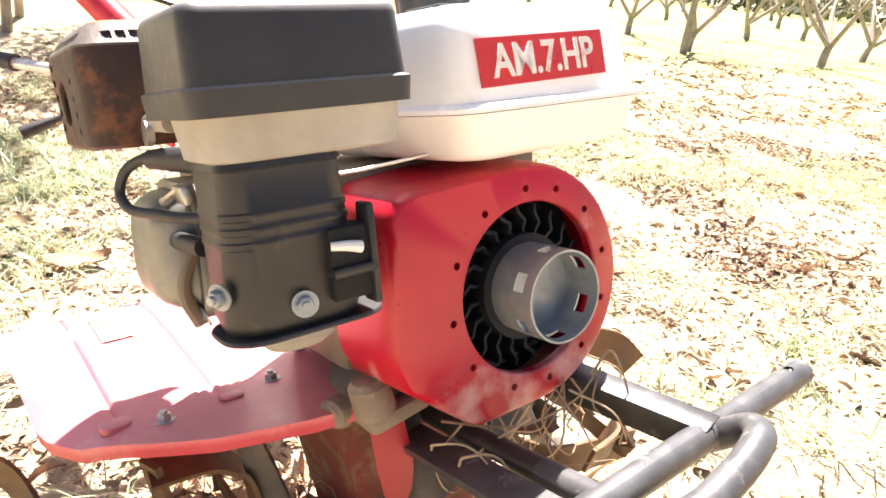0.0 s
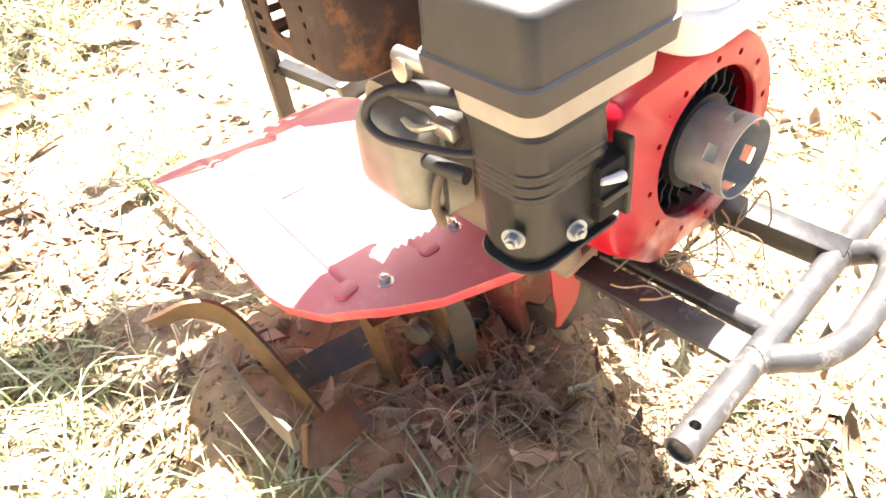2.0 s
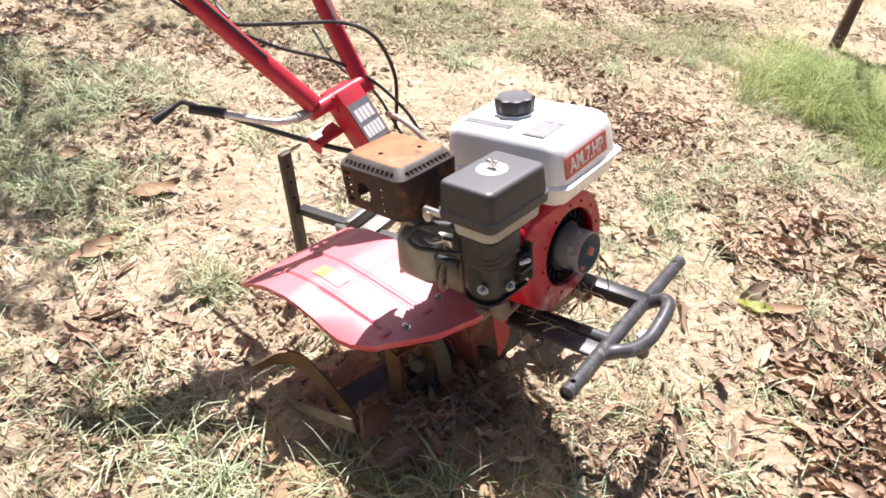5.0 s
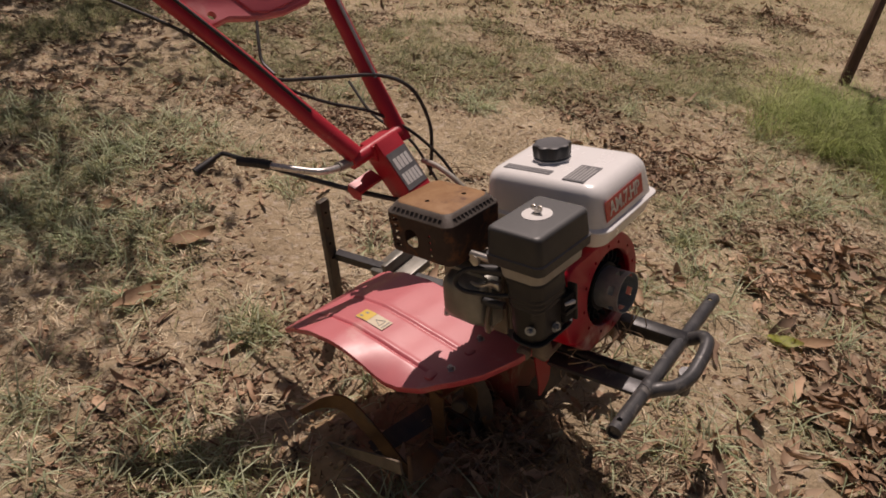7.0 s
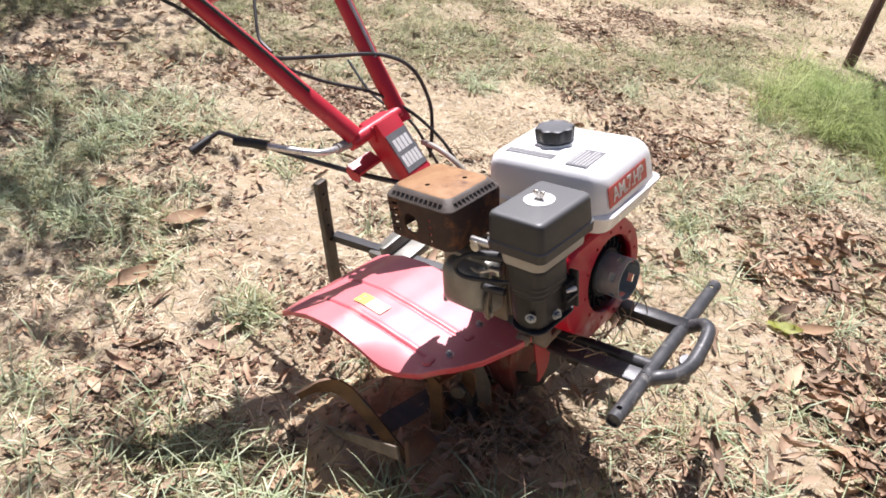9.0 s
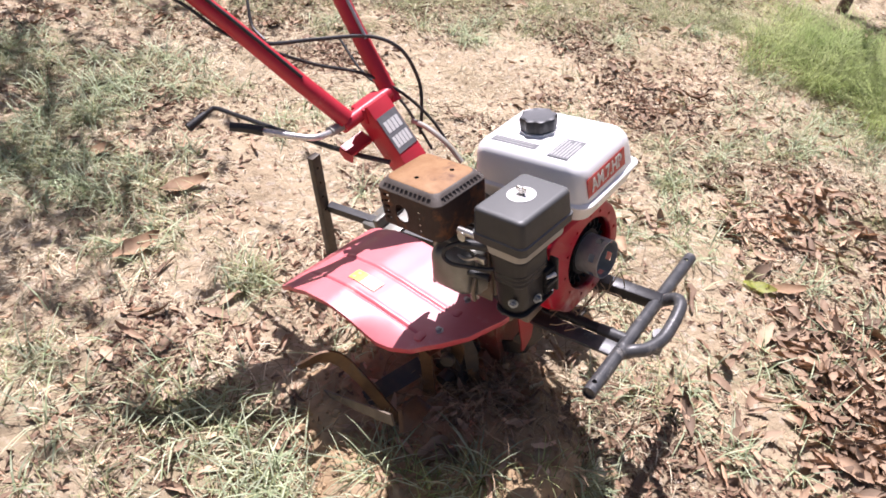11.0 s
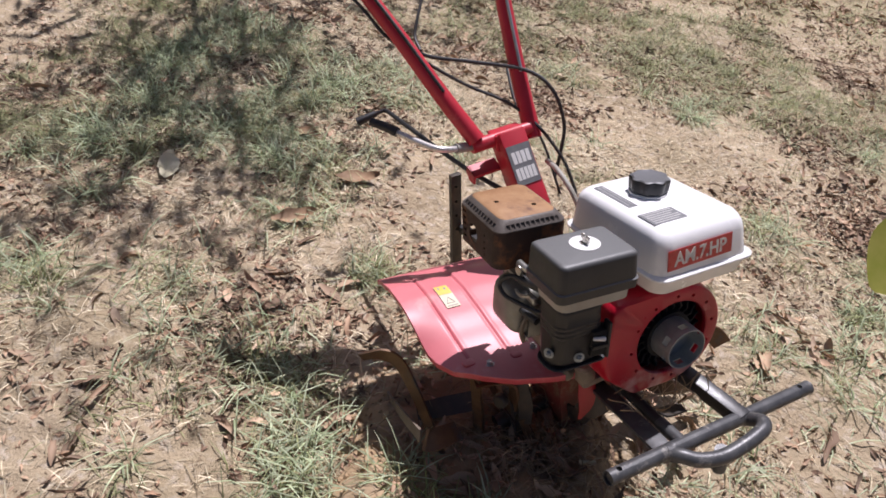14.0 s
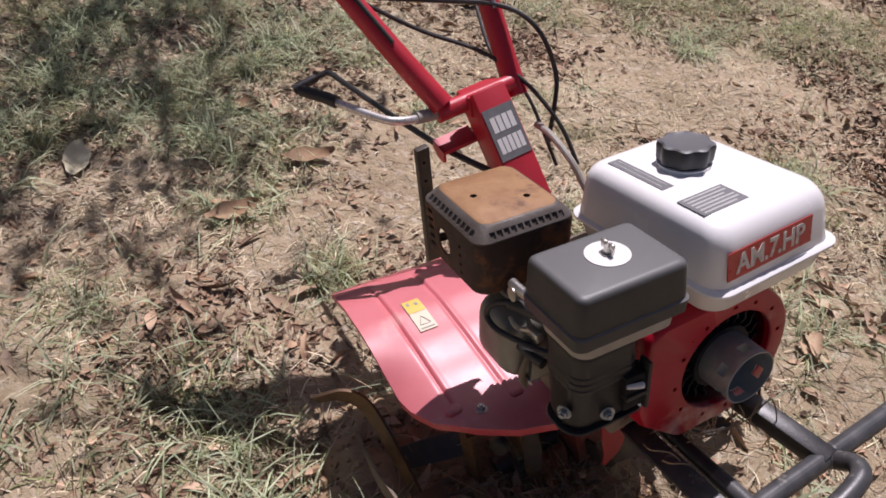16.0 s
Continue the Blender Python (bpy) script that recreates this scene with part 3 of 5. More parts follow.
box(bm, -0.024, -0.014, -0.2535, -0.2485, 0.294, 0.306, 0.002)
box(bm, -0.010, 0.000, -0.2525, -0.2475, 0.294, 0.306, 0.002)
bm.transform(ENGINE)
part("wing_nut", bm, M_BRIGHT, lid, "small zinc wing nut")
bm = bmesh.new()
stack(bm, [(0.176, -0.052, 0.040, -0.325, -0.170, 0.022), (0.178, -0.055, 0.043, -0.328, -0.168, 0.022), (0.2095, -0.058, 0.047, -0.333, -0.166, 0.024)], 6)
bm.transform(ENGINE)
part("filter_tray", bm, M_TAN, air, "yellowed plastic filter tray")
# lower black box, tilted out with the cylinder
bm = bmesh.new()
rings = []
for f, grow in ((0, 0), (0.05, 0.002), (0.06, 0), (0.28, 0.0), (0.29, 0.0009), (0.32, 0.0009), (0.33, 0), (0.36, 0), (0.37, 0.0009), (0.40, 0.0009), (0.41, 0), (0.44, 0), (0.45, 0.0009), (0.48, 0.0009), (0.49, 0), (0.9, 0), (1, -0.004)):
    a, b = rrect(-0.050 - grow, 0.040 + grow, -0.324 - grow, -0.226 + grow, 0.02, 5), rrect(-0.034 - grow, 0.037 + grow, -0.331 - grow, -0.212 + grow, 0.028, 5)
    rings.append([(p[0] * (1 - f) + q[0] * f, p[1] * (1 - f) + q[1] * f, 0.178 * (1 - f) + f * 0.041) for p, q in zip(a, b)])
loft(bm, rings)
bm.transform(ENGINE)
elbow = part("intake_box", bm, M_BOX, air, "dusty black plastic intake box with raised bands")
bm = bmesh.new()
rings = []
for g, dz in ((0.0, 0.0022), (0.0020, 0.0020), (0.0028, 0.0), (0.0020, -0.0020), (0.0, -0.0022)):
    rings.append([(q[0], q[1], 0.039 + dz) for q in rrect(-0.036 - g, 0.039 + g, -0.333 - g, -0.198 + g, 0.03, 6)])
loft(bm, rings)
bm.transform(ENGINE)
part("gasket_lip", bm, M_RUBBER, elbow, "black rubber lip")
bolt(elbow, (0.021, -0.317, 0.129), (0.45, -0.9, 0.1), 0.007, material=M_STEEL)
bolt(elbow, (0.040, -0.262, 0.104), (0.97, -0.25, 0.1), 0.007, material=M_STEEL)
# Solid near-black block, painted as the shade in the choke opening.
bm = bmesh.new()
box(bm, 0.020, 0.047, -0.235, -0.193, 0.092, 0.152, 0.003)
level(bm, -0.214, 0.122)
part("choke_recess_shade", bm, M_DARK, elbow)
bm = bmesh.new()
tube(bm, [(0.047, -0.232, 0.139), (0.051, -0.220, 0.138), (0.051, -0.208, 0.135)], [0.0035, 0.0052], 10, 3)
level(bm, -0.215, 0.137)
part("choke_lever", bm, M_WHITE, elbow, "white plastic choke lever")
bm = bmesh.new()
box(bm, 0.030, 0.052, -0.201, -0.194, 0.084, 0.168, 0.003)
box(bm, 0.030, 0.052, -0.235, -0.195, 0.112, 0.120, 0.002)
level(bm, -0.21, 0.125)
part("choke_frame", bm, M_BOX, elbow)

# carburettor bowl below the box
bm = bmesh.new()
stack(bm, [(0.056, -0.040, 0.010, -0.285, -0.235, 0.018), (0.064, -0.044, 0.016, -0.292, -0.225, 0.02), (0.078, -0.044, 0.016, -0.292, -0.225, 0.02)], 5)
level(bm, -0.258, 0.067)
part("carburettor_bowl", bm, M_TAN, tiller, "yellowish carburettor bowl")

# engine block with fins, and the valve cover
bm = bmesh.new()
box(bm, -0.27, -0.11, -0.17, 0.12, -0.075, 0.145, 0.012)
level(bm, -0.02, 0.035)
block = part("engine_block", bm, M_ALU_DARK, tiller, "oily finned aluminium engine block")
for k in range(7):
    bm = bmesh.new()
    box(bm, -0.25, -0.085, -0.262 + 0.014 * k, -0.256 + 0.014 * k, 0.03 + 0.006 * k, 0.2, 0.001)
    level(bm, -0.215, 0.115)
    part("cooling_fin", bm, M_ALU_DARK, block)
bm = bmesh.new()
tiltm = Matrix.Translation((-0.151, -0.284, 0.134)) @ pose(0, 0, 0, -12, 0, 0)
prof = [(0.02, 0.064, 0.062, 0.020), (-0.010, 0.064, 0.062, 0.020), (-0.0125, 0.063, 0.061, 0.020), (-0.013, 0.056, 0.054, 0.020), (-0.030, 0.052, 0.050, 0.020), (-0.039, 0.047, 0.045, 0.019), (-0.045, 0.040, 0.038, 0.017), (-0.048, 0.031, 0.029, 0.014), (-0.049, 0.020, 0.018, 0.010)]
loft(bm, [[tiltm @ Vector((x, y, z)) for x, z in rrect(-w, w, -h, h, r, 8)] for y, w, h, r in prof])
cover = part("valve_cover", bm, M_ALU, tiller, "dull cast aluminium valve cover")
for c in ((-0.100, -0.306, 0.080), (-0.215, -0.306, 0.078)):
    bolt(cover, c, (0, -1, -0.2), 0.0075)
bm = bmesh.new()
tube(bm, [(-0.092, -0.268, 0.158), (-0.090, -0.300, 0.140), (-0.091, -0.318, 0.110), (-0.098, -0.312, 0.076)], 0.0085, 10, 4, flat=0.6)
part("cover_bracket", bm, M_ALU_DARK, cover)

# spark plug lead
bm = bmesh.new()
tube(bm, [(-0.085, -0.288, 0.223), (-0.116, -0.305, 0.228), (-0.136, -0.322, 0.220), (-0.141, -0.332, 0.202), (-0.122, -0.331, 0.188), (-0.088, -0.318, 0.183), (-0.060, -0.304, 0.178), (-0.04, -0.292, 0.176)], 0.0047, 12, 6)
lead = part("plug_lead", bm, M_RUBBER, tiller, "black rubber spark plug lead")
bm = bmesh.new()
tube(bm, [(-0.060, -0.274, 0.219), (-0.095, -0.292, 0.224), (-0.116, -0.303, 0.226)], [0.0125, 0.0085], 14, 3)
part("plug_boot", bm, M_RUBBER, lead)
bm = bmesh.new()
tube(bm, [(-0.05, -0.300, 0.152), (-0.080, -0.306, 0.154), (-0.100, -0.306, 0.153)], 0.0085, 12)
part("breather_pipe", bm, M_RUBBER, lead)
bm = bmesh.new()
tube(bm, [(-0.06, -0.29, 0.255), (-0.105, -0.292, 0.256), (-0.118, -0.292, 0.256)], 0.008, 12)
disc(bm, (-0.105, -0.297, 0.248), (0, -1, 0.2), 0.011, 0.006, 16)
part("hose_clip", bm, M_BRIGHT, tiller, "bright metal hose clip")
bm = bmesh.new()
tube(bm, [(-0.072, -0.298, 0.200), (-0.10, -0.306, 0.19), (-0.128, -0.302, 0.186)], 0.004, 8, 4)
box(bm, -0.082, -0.055, -0.302, -0.290, 0.188, 0.204, 0.002)
part("metal_link", bm, M_BRIGHT, tiller, "small bright metal link")

# muffler box with slots
bm = bmesh.new()
stack(bm, [(0.180, -0.294, -0.146, -0.362, -0.224, 0.022), (0.190, -0.308, -0.130, -0.374, -0.212, 0.024), (0.268, -0.311, -0.128, -0.376, -0.210, 0.022), (0.274, -0.310, -0.129, -0.375, -0.211, 0.022)], 5)
bm.transform(ENGINE)
muffler = part("muffler", bm, M_RUST, tiller, "rusted brown slotted muffler guard")
holes = bmesh.new()
stack(holes, [(0.170, -0.290, -0.150, -0.358, -0.228, 0.020), (0.190, -0.3055, -0.1325, -0.3715, -0.2145, 0.022), (0.2715, -0.3085, -0.1305, -0.3735, -0.2125, 0.020)], 5)
holes.transform(ENGINE)
cut(muffler, holes)
holes = bmesh.new()
box(holes, -0.304, -0.160, -0.222, -0.200, 0.170, 0.262, 0)
for k in range(5):
    for j in range(2):
        z = 0.199 + k * 0.0145 + 0.004 * j
        box(holes, -0.3030 + 0.0185 * j, -0.2885 + 0.0185 * j, -0.39, -0.345, z, z + 0.0068, 0)
for k in range(4):
    tube(holes, [(-0.185, -0.39, 0.203 + 0.015 * k), (-0.185, -0.36, 0.203 + 0.015 * k)], 0.0032, 8)
    box(holes, -0.33, -0.290, -0.352, -0.330, 0.199 + k * 0.0165, 0.2075 + k * 0.0165, 0)
box(holes, -0.256, -0.218, -0.39, -0.36, 0.207, 0.251, 0.016)
for x, y in ((-0.229, -0.3255), (-0.187, -0.260)):
    tube(holes, [(x, y, 0.31), (x, y, 0.268)], 0.0055, 8)
holes.transform(ENGINE)
cut(muffler, holes)
bm = bmesh.new()
stack(bm, [(0.274, -0.310, -0.129, -0.375, -0.211, 0.022), (0.276, -0.310, -0.129, -0.375, -0.211, 0.022), (0.293, -0.296, -0.143, -0.361, -0.225, 0.020), (0.2955, -0.291, -0.148, -0.356, -0.230, 0.018)], 5)
bm.transform(ENGINE)
rim = part("slotted_rim", bm, M_RUST_GREY, muffler, "burnt grey slanted rim with oval slots")
holes = bmesh.new()
for x, y in ((-0.229, -0.3255), (-0.187, -0.260)):
    tube(holes, [(x, y, 0.31), (x, y, 0.255)], 0.0058, 8)
for k in range(11):
    x, y = -0.283 + k * 0.0126, -0.348 + k * 0.0113
    tube(holes, [(x, -0.3728, 0.2800), (x, -0.3665, 0.2874)], 0.0044, 10)
    tube(holes, [(-0.1312, y, 0.2800), (-0.1375, y, 0.2874)], 0.0044, 10)
    tube(holes, [(-0.3078, y, 0.2800), (-0.3015, y, 0.2874)], 0.0044, 10)
holes.transform(ENGINE)
cut(rim, holes)
bm = bmesh.new()
stack(bm, [(0.2950, -0.2925, -0.1465, -0.3575, -0.2285, 0.018), (0.2961, -0.291, -0.148, -0.356, -0.230, 0.018)], 5)
bm.transform(ENGINE)
top = part("muffler_top", bm, M_RUST_TOP, muffler, "orange rusted top")
holes = bmesh.new()
for x, y in ((-0.229, -0.3255), (-0.187, -0.260)):
    tube(holes, [(x, y, 0.31), (x, y, 0.280)], 0.0055, 8)
holes.transform(ENGINE)
cut(top, holes)
bm = bmesh.new()
stack(bm, [(0.200, -0.235, -0.150, -0.340, -0.235, 0.03), (0.262, -0.235, -0.142, -0.345, -0.230, 0.03)], 4)
bm.transform(ENGINE)
part("muffler_core", bm, M_RUST_GREY, muffler)

# engine base and gear case
bm = bmesh.new()
box(bm, -0.29, -0.085, -0.196, 0.13, -0.105, -0.074, 0.010)
box(bm, -0.094, -0.058, -0.196, 0.12, -0.104, -0.084, 0.008)
disc(bm, (-0.078, -0.178, -0.086), (0, 0, 1), 0.023, 0.040, 20, 0.006)
disc(bm, (-0.112, -0.200, -0.082), (0.4, -1, 0.1), 0.017, 0.022, 16, 0.005)
disc(bm, (-0.150, -0.204, -0.088), (0.1, -1, 0), 0.013, 0.016, 14, 0.004)
tube(bm, [(-0.20, -0.206, -0.088), (-0.10, -0.206, -0.088)], 0.012, 12)
base = part("engine_base", bm, M_ALU_DUSTY, tiller, "dusty cast aluminium engine base")
for c in ((-0.078, -0.178, -0.062), (-0.26, -0.178, -0.070), (-0.078, 0.11, -0.070)):
    bolt(base, c, (0, 0, 1), 0.009, material=M_ALU)
bm = bmesh.new()
slab(bm, [(-0.345, -0.106), (-0.160, -0.106), (-0.166, -0.150), (-0.182, -0.200), (-0.192, -0.250), (-0.190, -0.310), (-0.202, -0.370), (-0.232, -0.420), (-0.280, -0.440), (-0.335, -0.430), (-0.355, -0.370), (-0.350, -0.200)], "y", -0.186, MID + 0.06)
gear = part("gear_case", bm, M_RUST_SOIL, tiller, "rusty brown steel gear case caked with soil")
bm = bmesh.new()
ribbon(bm, [(-0.100, -0.160, -0.112), (-0.097, -0.165, -0.170), (-0.099, -0.170, -0.205), (-0.104, -0.186, -0.240)], [0.040, 0.044, 0.034, 0.008], (0.2, 0.97, -0.1), 0.004, 5)
part("support_tab", bm, M_RED_DARK, gear, "bent red steel tab")
bm = bmesh.new()
box(bm, -0.33, -0.10, -0.155, -0.115, -0.145, -0.105, 0.004)
box(bm, -0.33, -0.10, 0.040, 0.085, -0.145, -0.105, 0.004)
part("engine_rail", bm, M_BLACK, tiller)

# front bars and bumper
bumper = new("front_bumper")
bumper.parent = tiller
NEAR, FAR = Vector((0.170, -0.292, -0.102)), Vector((0.113, 0.305, -0.219))
ALONG = (FAR - NEAR).normalized()
on = lambda d: NEAR + ALONG * d


def bar_along(name, p, q, w, h, material, label=""):
    """A bar of section w across and h up from p to q."""
    p, q = Vector(p), Vector(q)
    d = (q - p).normalized()
    s = Vector((0, 0, 1)).cross(d).normalized()
    u = d.cross(s)
    bm = bmesh.new()
    m = Matrix((( d.x, s.x, u.x, p.x), (d.y, s.y, u.y, p.y), (d.z, s.z, u.z, p.z), (0, 0, 0, 1)))
    box(bm, 0, (q - p).length, -w / 2, w / 2, -h / 2, h / 2, 0.002, m)
    return part(name, bm, material, bumper, label)


bar_along("flat_bar", (-0.15, -0.128, -0.165), (0.150, -0.138, -0.132), 0.042, 0.010, M_BAR, "flat worn black steel bar")
bm = bmesh.new()
tube(bm, [(-0.15, -0.088, -0.158), (0.148, -0.092, -0.140)], 0.0135, 16)
part("round_bar", bm, M_BLACK, bumper)
bm = bmesh.new()
tube(bm, [(0.075, -0.091, -0.1445), (0.149, -0.092, -0.140)], 0.0148, 16)
part("bar_sleeve", bm, M_BAR, bumper)
bar_along("square_bar", (-0.15, 0.030, -0.128), (0.142, 0.083, -0.176), 0.034, 0.036, M_BLACK, "square black steel tube")
bm = bmesh.new()
tube(bm, [NEAR, FAR], 0.0165, 20)
cross = part("cross_tube", bm, M_BAR, bumper, "worn black steel tube with drilled ends")
holes = bmesh.new()
top_way = Vector((0.05, 0.18, 1)).normalized()
for d in (0.026, 0.575):
    tube(holes, [on(d) - top_way * 0.04, on(d) + top_way * 0.04], 0.0062, 12)
tube(holes, [on(-0.02), on(0.006)], 0.0135, 16)
tube(holes, [on(0.53), on(0.65)], 0.0135, 16)
cut(cross, holes)
bm = bmesh.new()
tube(bm, [on(0.165) + Vector((0.008, 0, -0.004)), (0.178, -0.118, -0.134), (0.200, -0.090, -0.142), (0.212, -0.040, -0.150), (0.209, 0.020, -0.152), (0.202, 0.064, -0.152), (0.192, 0.088, -0.154), (0.172, 0.100, -0.162), on(0.392) + Vector((0.006, 0, -0.002))], 0.016, 16, 5)
part("loop", bm, M_BAR, bumper)
bm = bmesh.new()
tube(bm, [(0.198, -0.030, -0.150), (0.186, -0.024, -0.222)], 0.0155, 16)
part("hitch_stub", bm, M_BAR, bumper)
for d in (0.165, 0.392):
    bm = bmesh.new()
    tube(bm, [on(d - 0.012), on(d) + Vector((0.004, 0, -0.001)), on(d + 0.012)], 0.0182, 12, 3)
    part("weld", bm, M_BAR, bumper)


# fenders
def fender_z(x, y):
    """The height of the fenders' sheet: arched along x, level across the ground."""
    prof = [(-0.69, -0.058), (-0.62, -0.026), (-0.54, -0.002), (-0.46, 0.003), (-0.38, -0.008), (-0.30, -0.024), (-0.22, -0.040), (-0.14, -0.048), (-0.06, -0.054)]
    z = prof[-1][1]
    for (a, za), (b, zb) in zip(prof, prof[1:]):
        if x <= b:
            t = max(0.0, (x - a) / (b - a))
            z = za + (zb - za) * (t * t * (3 - 2 * t) * 0.35 + t * 0.65)
            break
    return z - 0.165 * (y + 0.36)


def fender(side):
    """side 1: towards lower y; -1: its mirror image about the machine's middle."""
    nu, nv = 44, 110
    vs = {}
    bm = bmesh.new()

    def lip(y):
        tab = [(-0.478, -0.36), (-0.474, -0.31), (-0.465, -0.265), (-0.44, -0.213), (-0.39, -0.163), (-0.33, -0.127), (-0.24, -0.100), (-0.14, -0.088)]
        for (a, xa), (b, xb) in zip(tab, tab[1:]):
            if y <= b:
                return xa + (xb - xa) * (y - a) / (b - a)
        return tab[-1][1]

    for j in range(nv + 1):
        y = -0.471 + 0.328 * j / nv
        front = lip(y)
        at_y = y if side > 0 else 2 * MID - y
        for i in range(nu + 1):
            x = -0.665 + (front + 0.665) * i / nu
            bent = max(0.0, min(1.0, (x + 0.43) / 0.13))
            z = fender_z(x, at_y) - 0.10 * max(0.0, -0.40 - y) ** 1.5 - 0.027 * bent * bent * (3 - 2 * bent) * max(0.0, (-0.385 - y) / 0.086) ** 1.6
            for ry in (-0.400, -0.300):
                z -= 0.0036 * math.exp(-((y - ry) / 0.0036) ** 2) * (1 if -0.60 < x < -0.22 else 0)
                z += 0.0016 * math.exp(-((y - ry - 0.009) / 0.005) ** 2) * (1 if -0.60 < x < -0.22 else 0)
            z += 0.004 * math.exp(-((x + 0.615) / 0.006) ** 2)
            vs[i, j] = bm.verts.new((x, at_y, z))
    for i in range(nu):
        for j in range(nv):
            bm.faces.new((vs[i, j], vs[i + 1, j], vs[i + 1, j + 1], vs[i, j + 1]))
    edge = [vs[0, j] for j in range(nv, 0, -1)] + [vs[i, 0] for i in range(nu)] + [vs[nu, j] for j in range(nv + 1)]
    low = [bm.verts.new(v.co + Vector((0, 0, -0.016))) for v in edge]
    for a, b, c, d in zip(edge, edge[1:], low[1:], low):
        bm.faces.new((a, b, c, d))
    fen = part("fender", bm, M_RED_FENDER, tiller, "dusty red sheet steel fender with pressed ribs", 50)
    md = fen.modifiers.new("thick", "SOLIDIFY")
    md.thickness, md.offset = 0.0018, -1
    for x, y in ((-0.1960, -0.3593), (-0.2130, -0.2360)):
        y = y if side > 0 else 2 * MID - y
        bolt(fen, (x, y, fender_z(x, y) - 0.002), (0, 0.15, 1), 0.0075)
    for x, y, r in ((-0.216, -0.402, 0.016), (-0.200, -0.287, 0.014)):
        bm = bmesh.new()
        y = y if side > 0 else 2 * MID - y
        stack(bm, [(-0.004, x - r * 0.7, x + r * 0.7, y - r, y + r, r * 0.6), (0.002, x - r * 0.66, x + r * 0.66, y - r * 0.95, y + r * 0.95, r * 0.55), (0.0035, x - r * 0.5, x + r * 0.5, y - r * 0.8, y + r * 0.8, r * 0.4)], 4)
        for v in bm.verts:
            v.co.z += fender_z(v.co.x, v.co.y)
        part("pressed_boss", bm, M_RED_FENDER, fen)
    return fen


near_fender = fender(1)


# warning sticker, lying on the sheet
def on_sheet(name, corners, lift, material, parent, label=""):
    """A thin print on the near fender, between corners (x0, x1, y0, y1)."""
    x0, x1, y0, y1 = corners
    bm = bmesh.new()
    steps = 10
    rows = [[bm.verts.new((x0 + (x1 - x0) * i / steps, y, fender_z(x0 + (x1 - x0) * i / steps, y) + lift + h)) for i in range(steps + 1)] for y, h in ((y0, -0.001), (y0, 0), (y1, 0), (y1, -0.001))]
    for p, q in zip(rows, rows[1:]):
        for i in range(steps):
            bm.faces.new((p[i], p[i + 1], q[i + 1], q[i]))
    return part(name, bm, material, parent, label)


stick = on_sheet("warning_sticker", (-0.486, -0.394, -0.3705, -0.3335), 0.0026, M_CREAM, near_fender, "yellow and cream warning sticker")
on_sheet("sticker_panel", (-0.485, -0.445, -0.3695, -0.3345), 0.0032, M_YELLOW, stick)
for x0, x1, y0, y1 in ((-0.478, -0.468, -0.3635, -0.3575), (-0.474, -0.464, -0.3480, -0.3415), (-0.4015, -0.3990, -0.366, -0.338)):
    on_sheet("print_mark", (x0, x1, y0, y1), 0.0036, M_PRINT, stick)
tri = [(-0.410, -0.363), (-0.410, -0.341), (-0.432, -0.352)]
for p, q in zip(tri, tri[1:] + tri[:1]):
    bm = bmesh.new()
    tube(bm, [(*p, fender_z(*p) + 0.0030), (*q, fender_z(*q) + 0.0030)], 0.0009, 6)
    part("print_mark", bm, M_PRINT, stick)

# tines on the rotor
AX, AZ = -0.28, -0.33
rotor = new("tine_rotor")
rotor.parent = tiller
bm = bmesh.new()
tube(bm, [(AX, MID - 0.30, AZ), (AX, MID + 0.33, AZ)], 0.021, 16)
part("shaft", bm, M_TINE_DARK, rotor)


def tine(y, a, out, material, reach=0.215):
    """A blade from the shaft at angle a, bent sideways at its tip."""
    u, v = math.cos(radians(a)), math.sin(radians(a))
    at = lambda r, t, dy: (AX + r * u - t * v, y + dy, AZ + r * v + t * u)
    bm = bmesh.new()
    ribbon(bm, [at(0.01, 0, 0), at(0.09, 0.0, 0), at(0.16, 0.01, 0), at(reach * 0.84, 0.03, 0.006 * out), at(reach * 0.97, 0.045, 0.035 * out), at(reach, 0.055, 0.095 * out)],
           [0.036, 0.04, 0.042, 0.05, 0.056, 0.05], (-v * 0.2 + u * 0.0 - v, 0.0, u), 0.006, 5)
    return part("tine", bm, material, rotor)


for s in (-1, 1):
    for h, (dy, a0) in enumerate(((0.13, 20), (0.26, 65))):
        y = MID + s * dy
        bm = bmesh.new()
        slab(bm, [(AX + p, AZ + q) for p, q in rrect(-0.055, 0.055, -0.03, 0.03, 0.012)], "y", y - 0.008, y + 0.008)
        part("tine_hub", bm, M_TINE_DARK, rotor)
        for k in range(4):
            tine(y, a0 + 90 * k, s if (k + h) % 2 else -s, M_TINE if (k + h) % 3 else M_TINE_DARK, 0.215 if s < 0 else 0.165)
bm = bmesh.new()
ribbon(bm, [(-0.27, -0.500, -0.34), (-0.33, -0.503, -0.26), (-0.385, -0.508, -0.18), (-0.425, -0.520, -0.128), (-0.455, -0.550, -0.112), (-0.484, -0.600, -0.115)], [0.03, 0.034, 0.036, 0.042, 0.05, 0.044], (0.6, 0.5, 0.6), 0.006, 6)
part("tine", bm, M_TINE, rotor, "yellowish worn curved tine")
bm = bmesh.new()
ribbon(bm, [(-0.394, -0.508, -0.292), (-0.362, -0.435, -0.282), (-0.325, -0.350, -0.272)], [0.046, 0.052, 0.052], (0.72, -0.23, -0.66), 0.009, 3)
flange = part("tine_flange", bm, M_TINE_DARK, rotor, "dark steel flange with a bolt hole")
holes = bmesh.new()
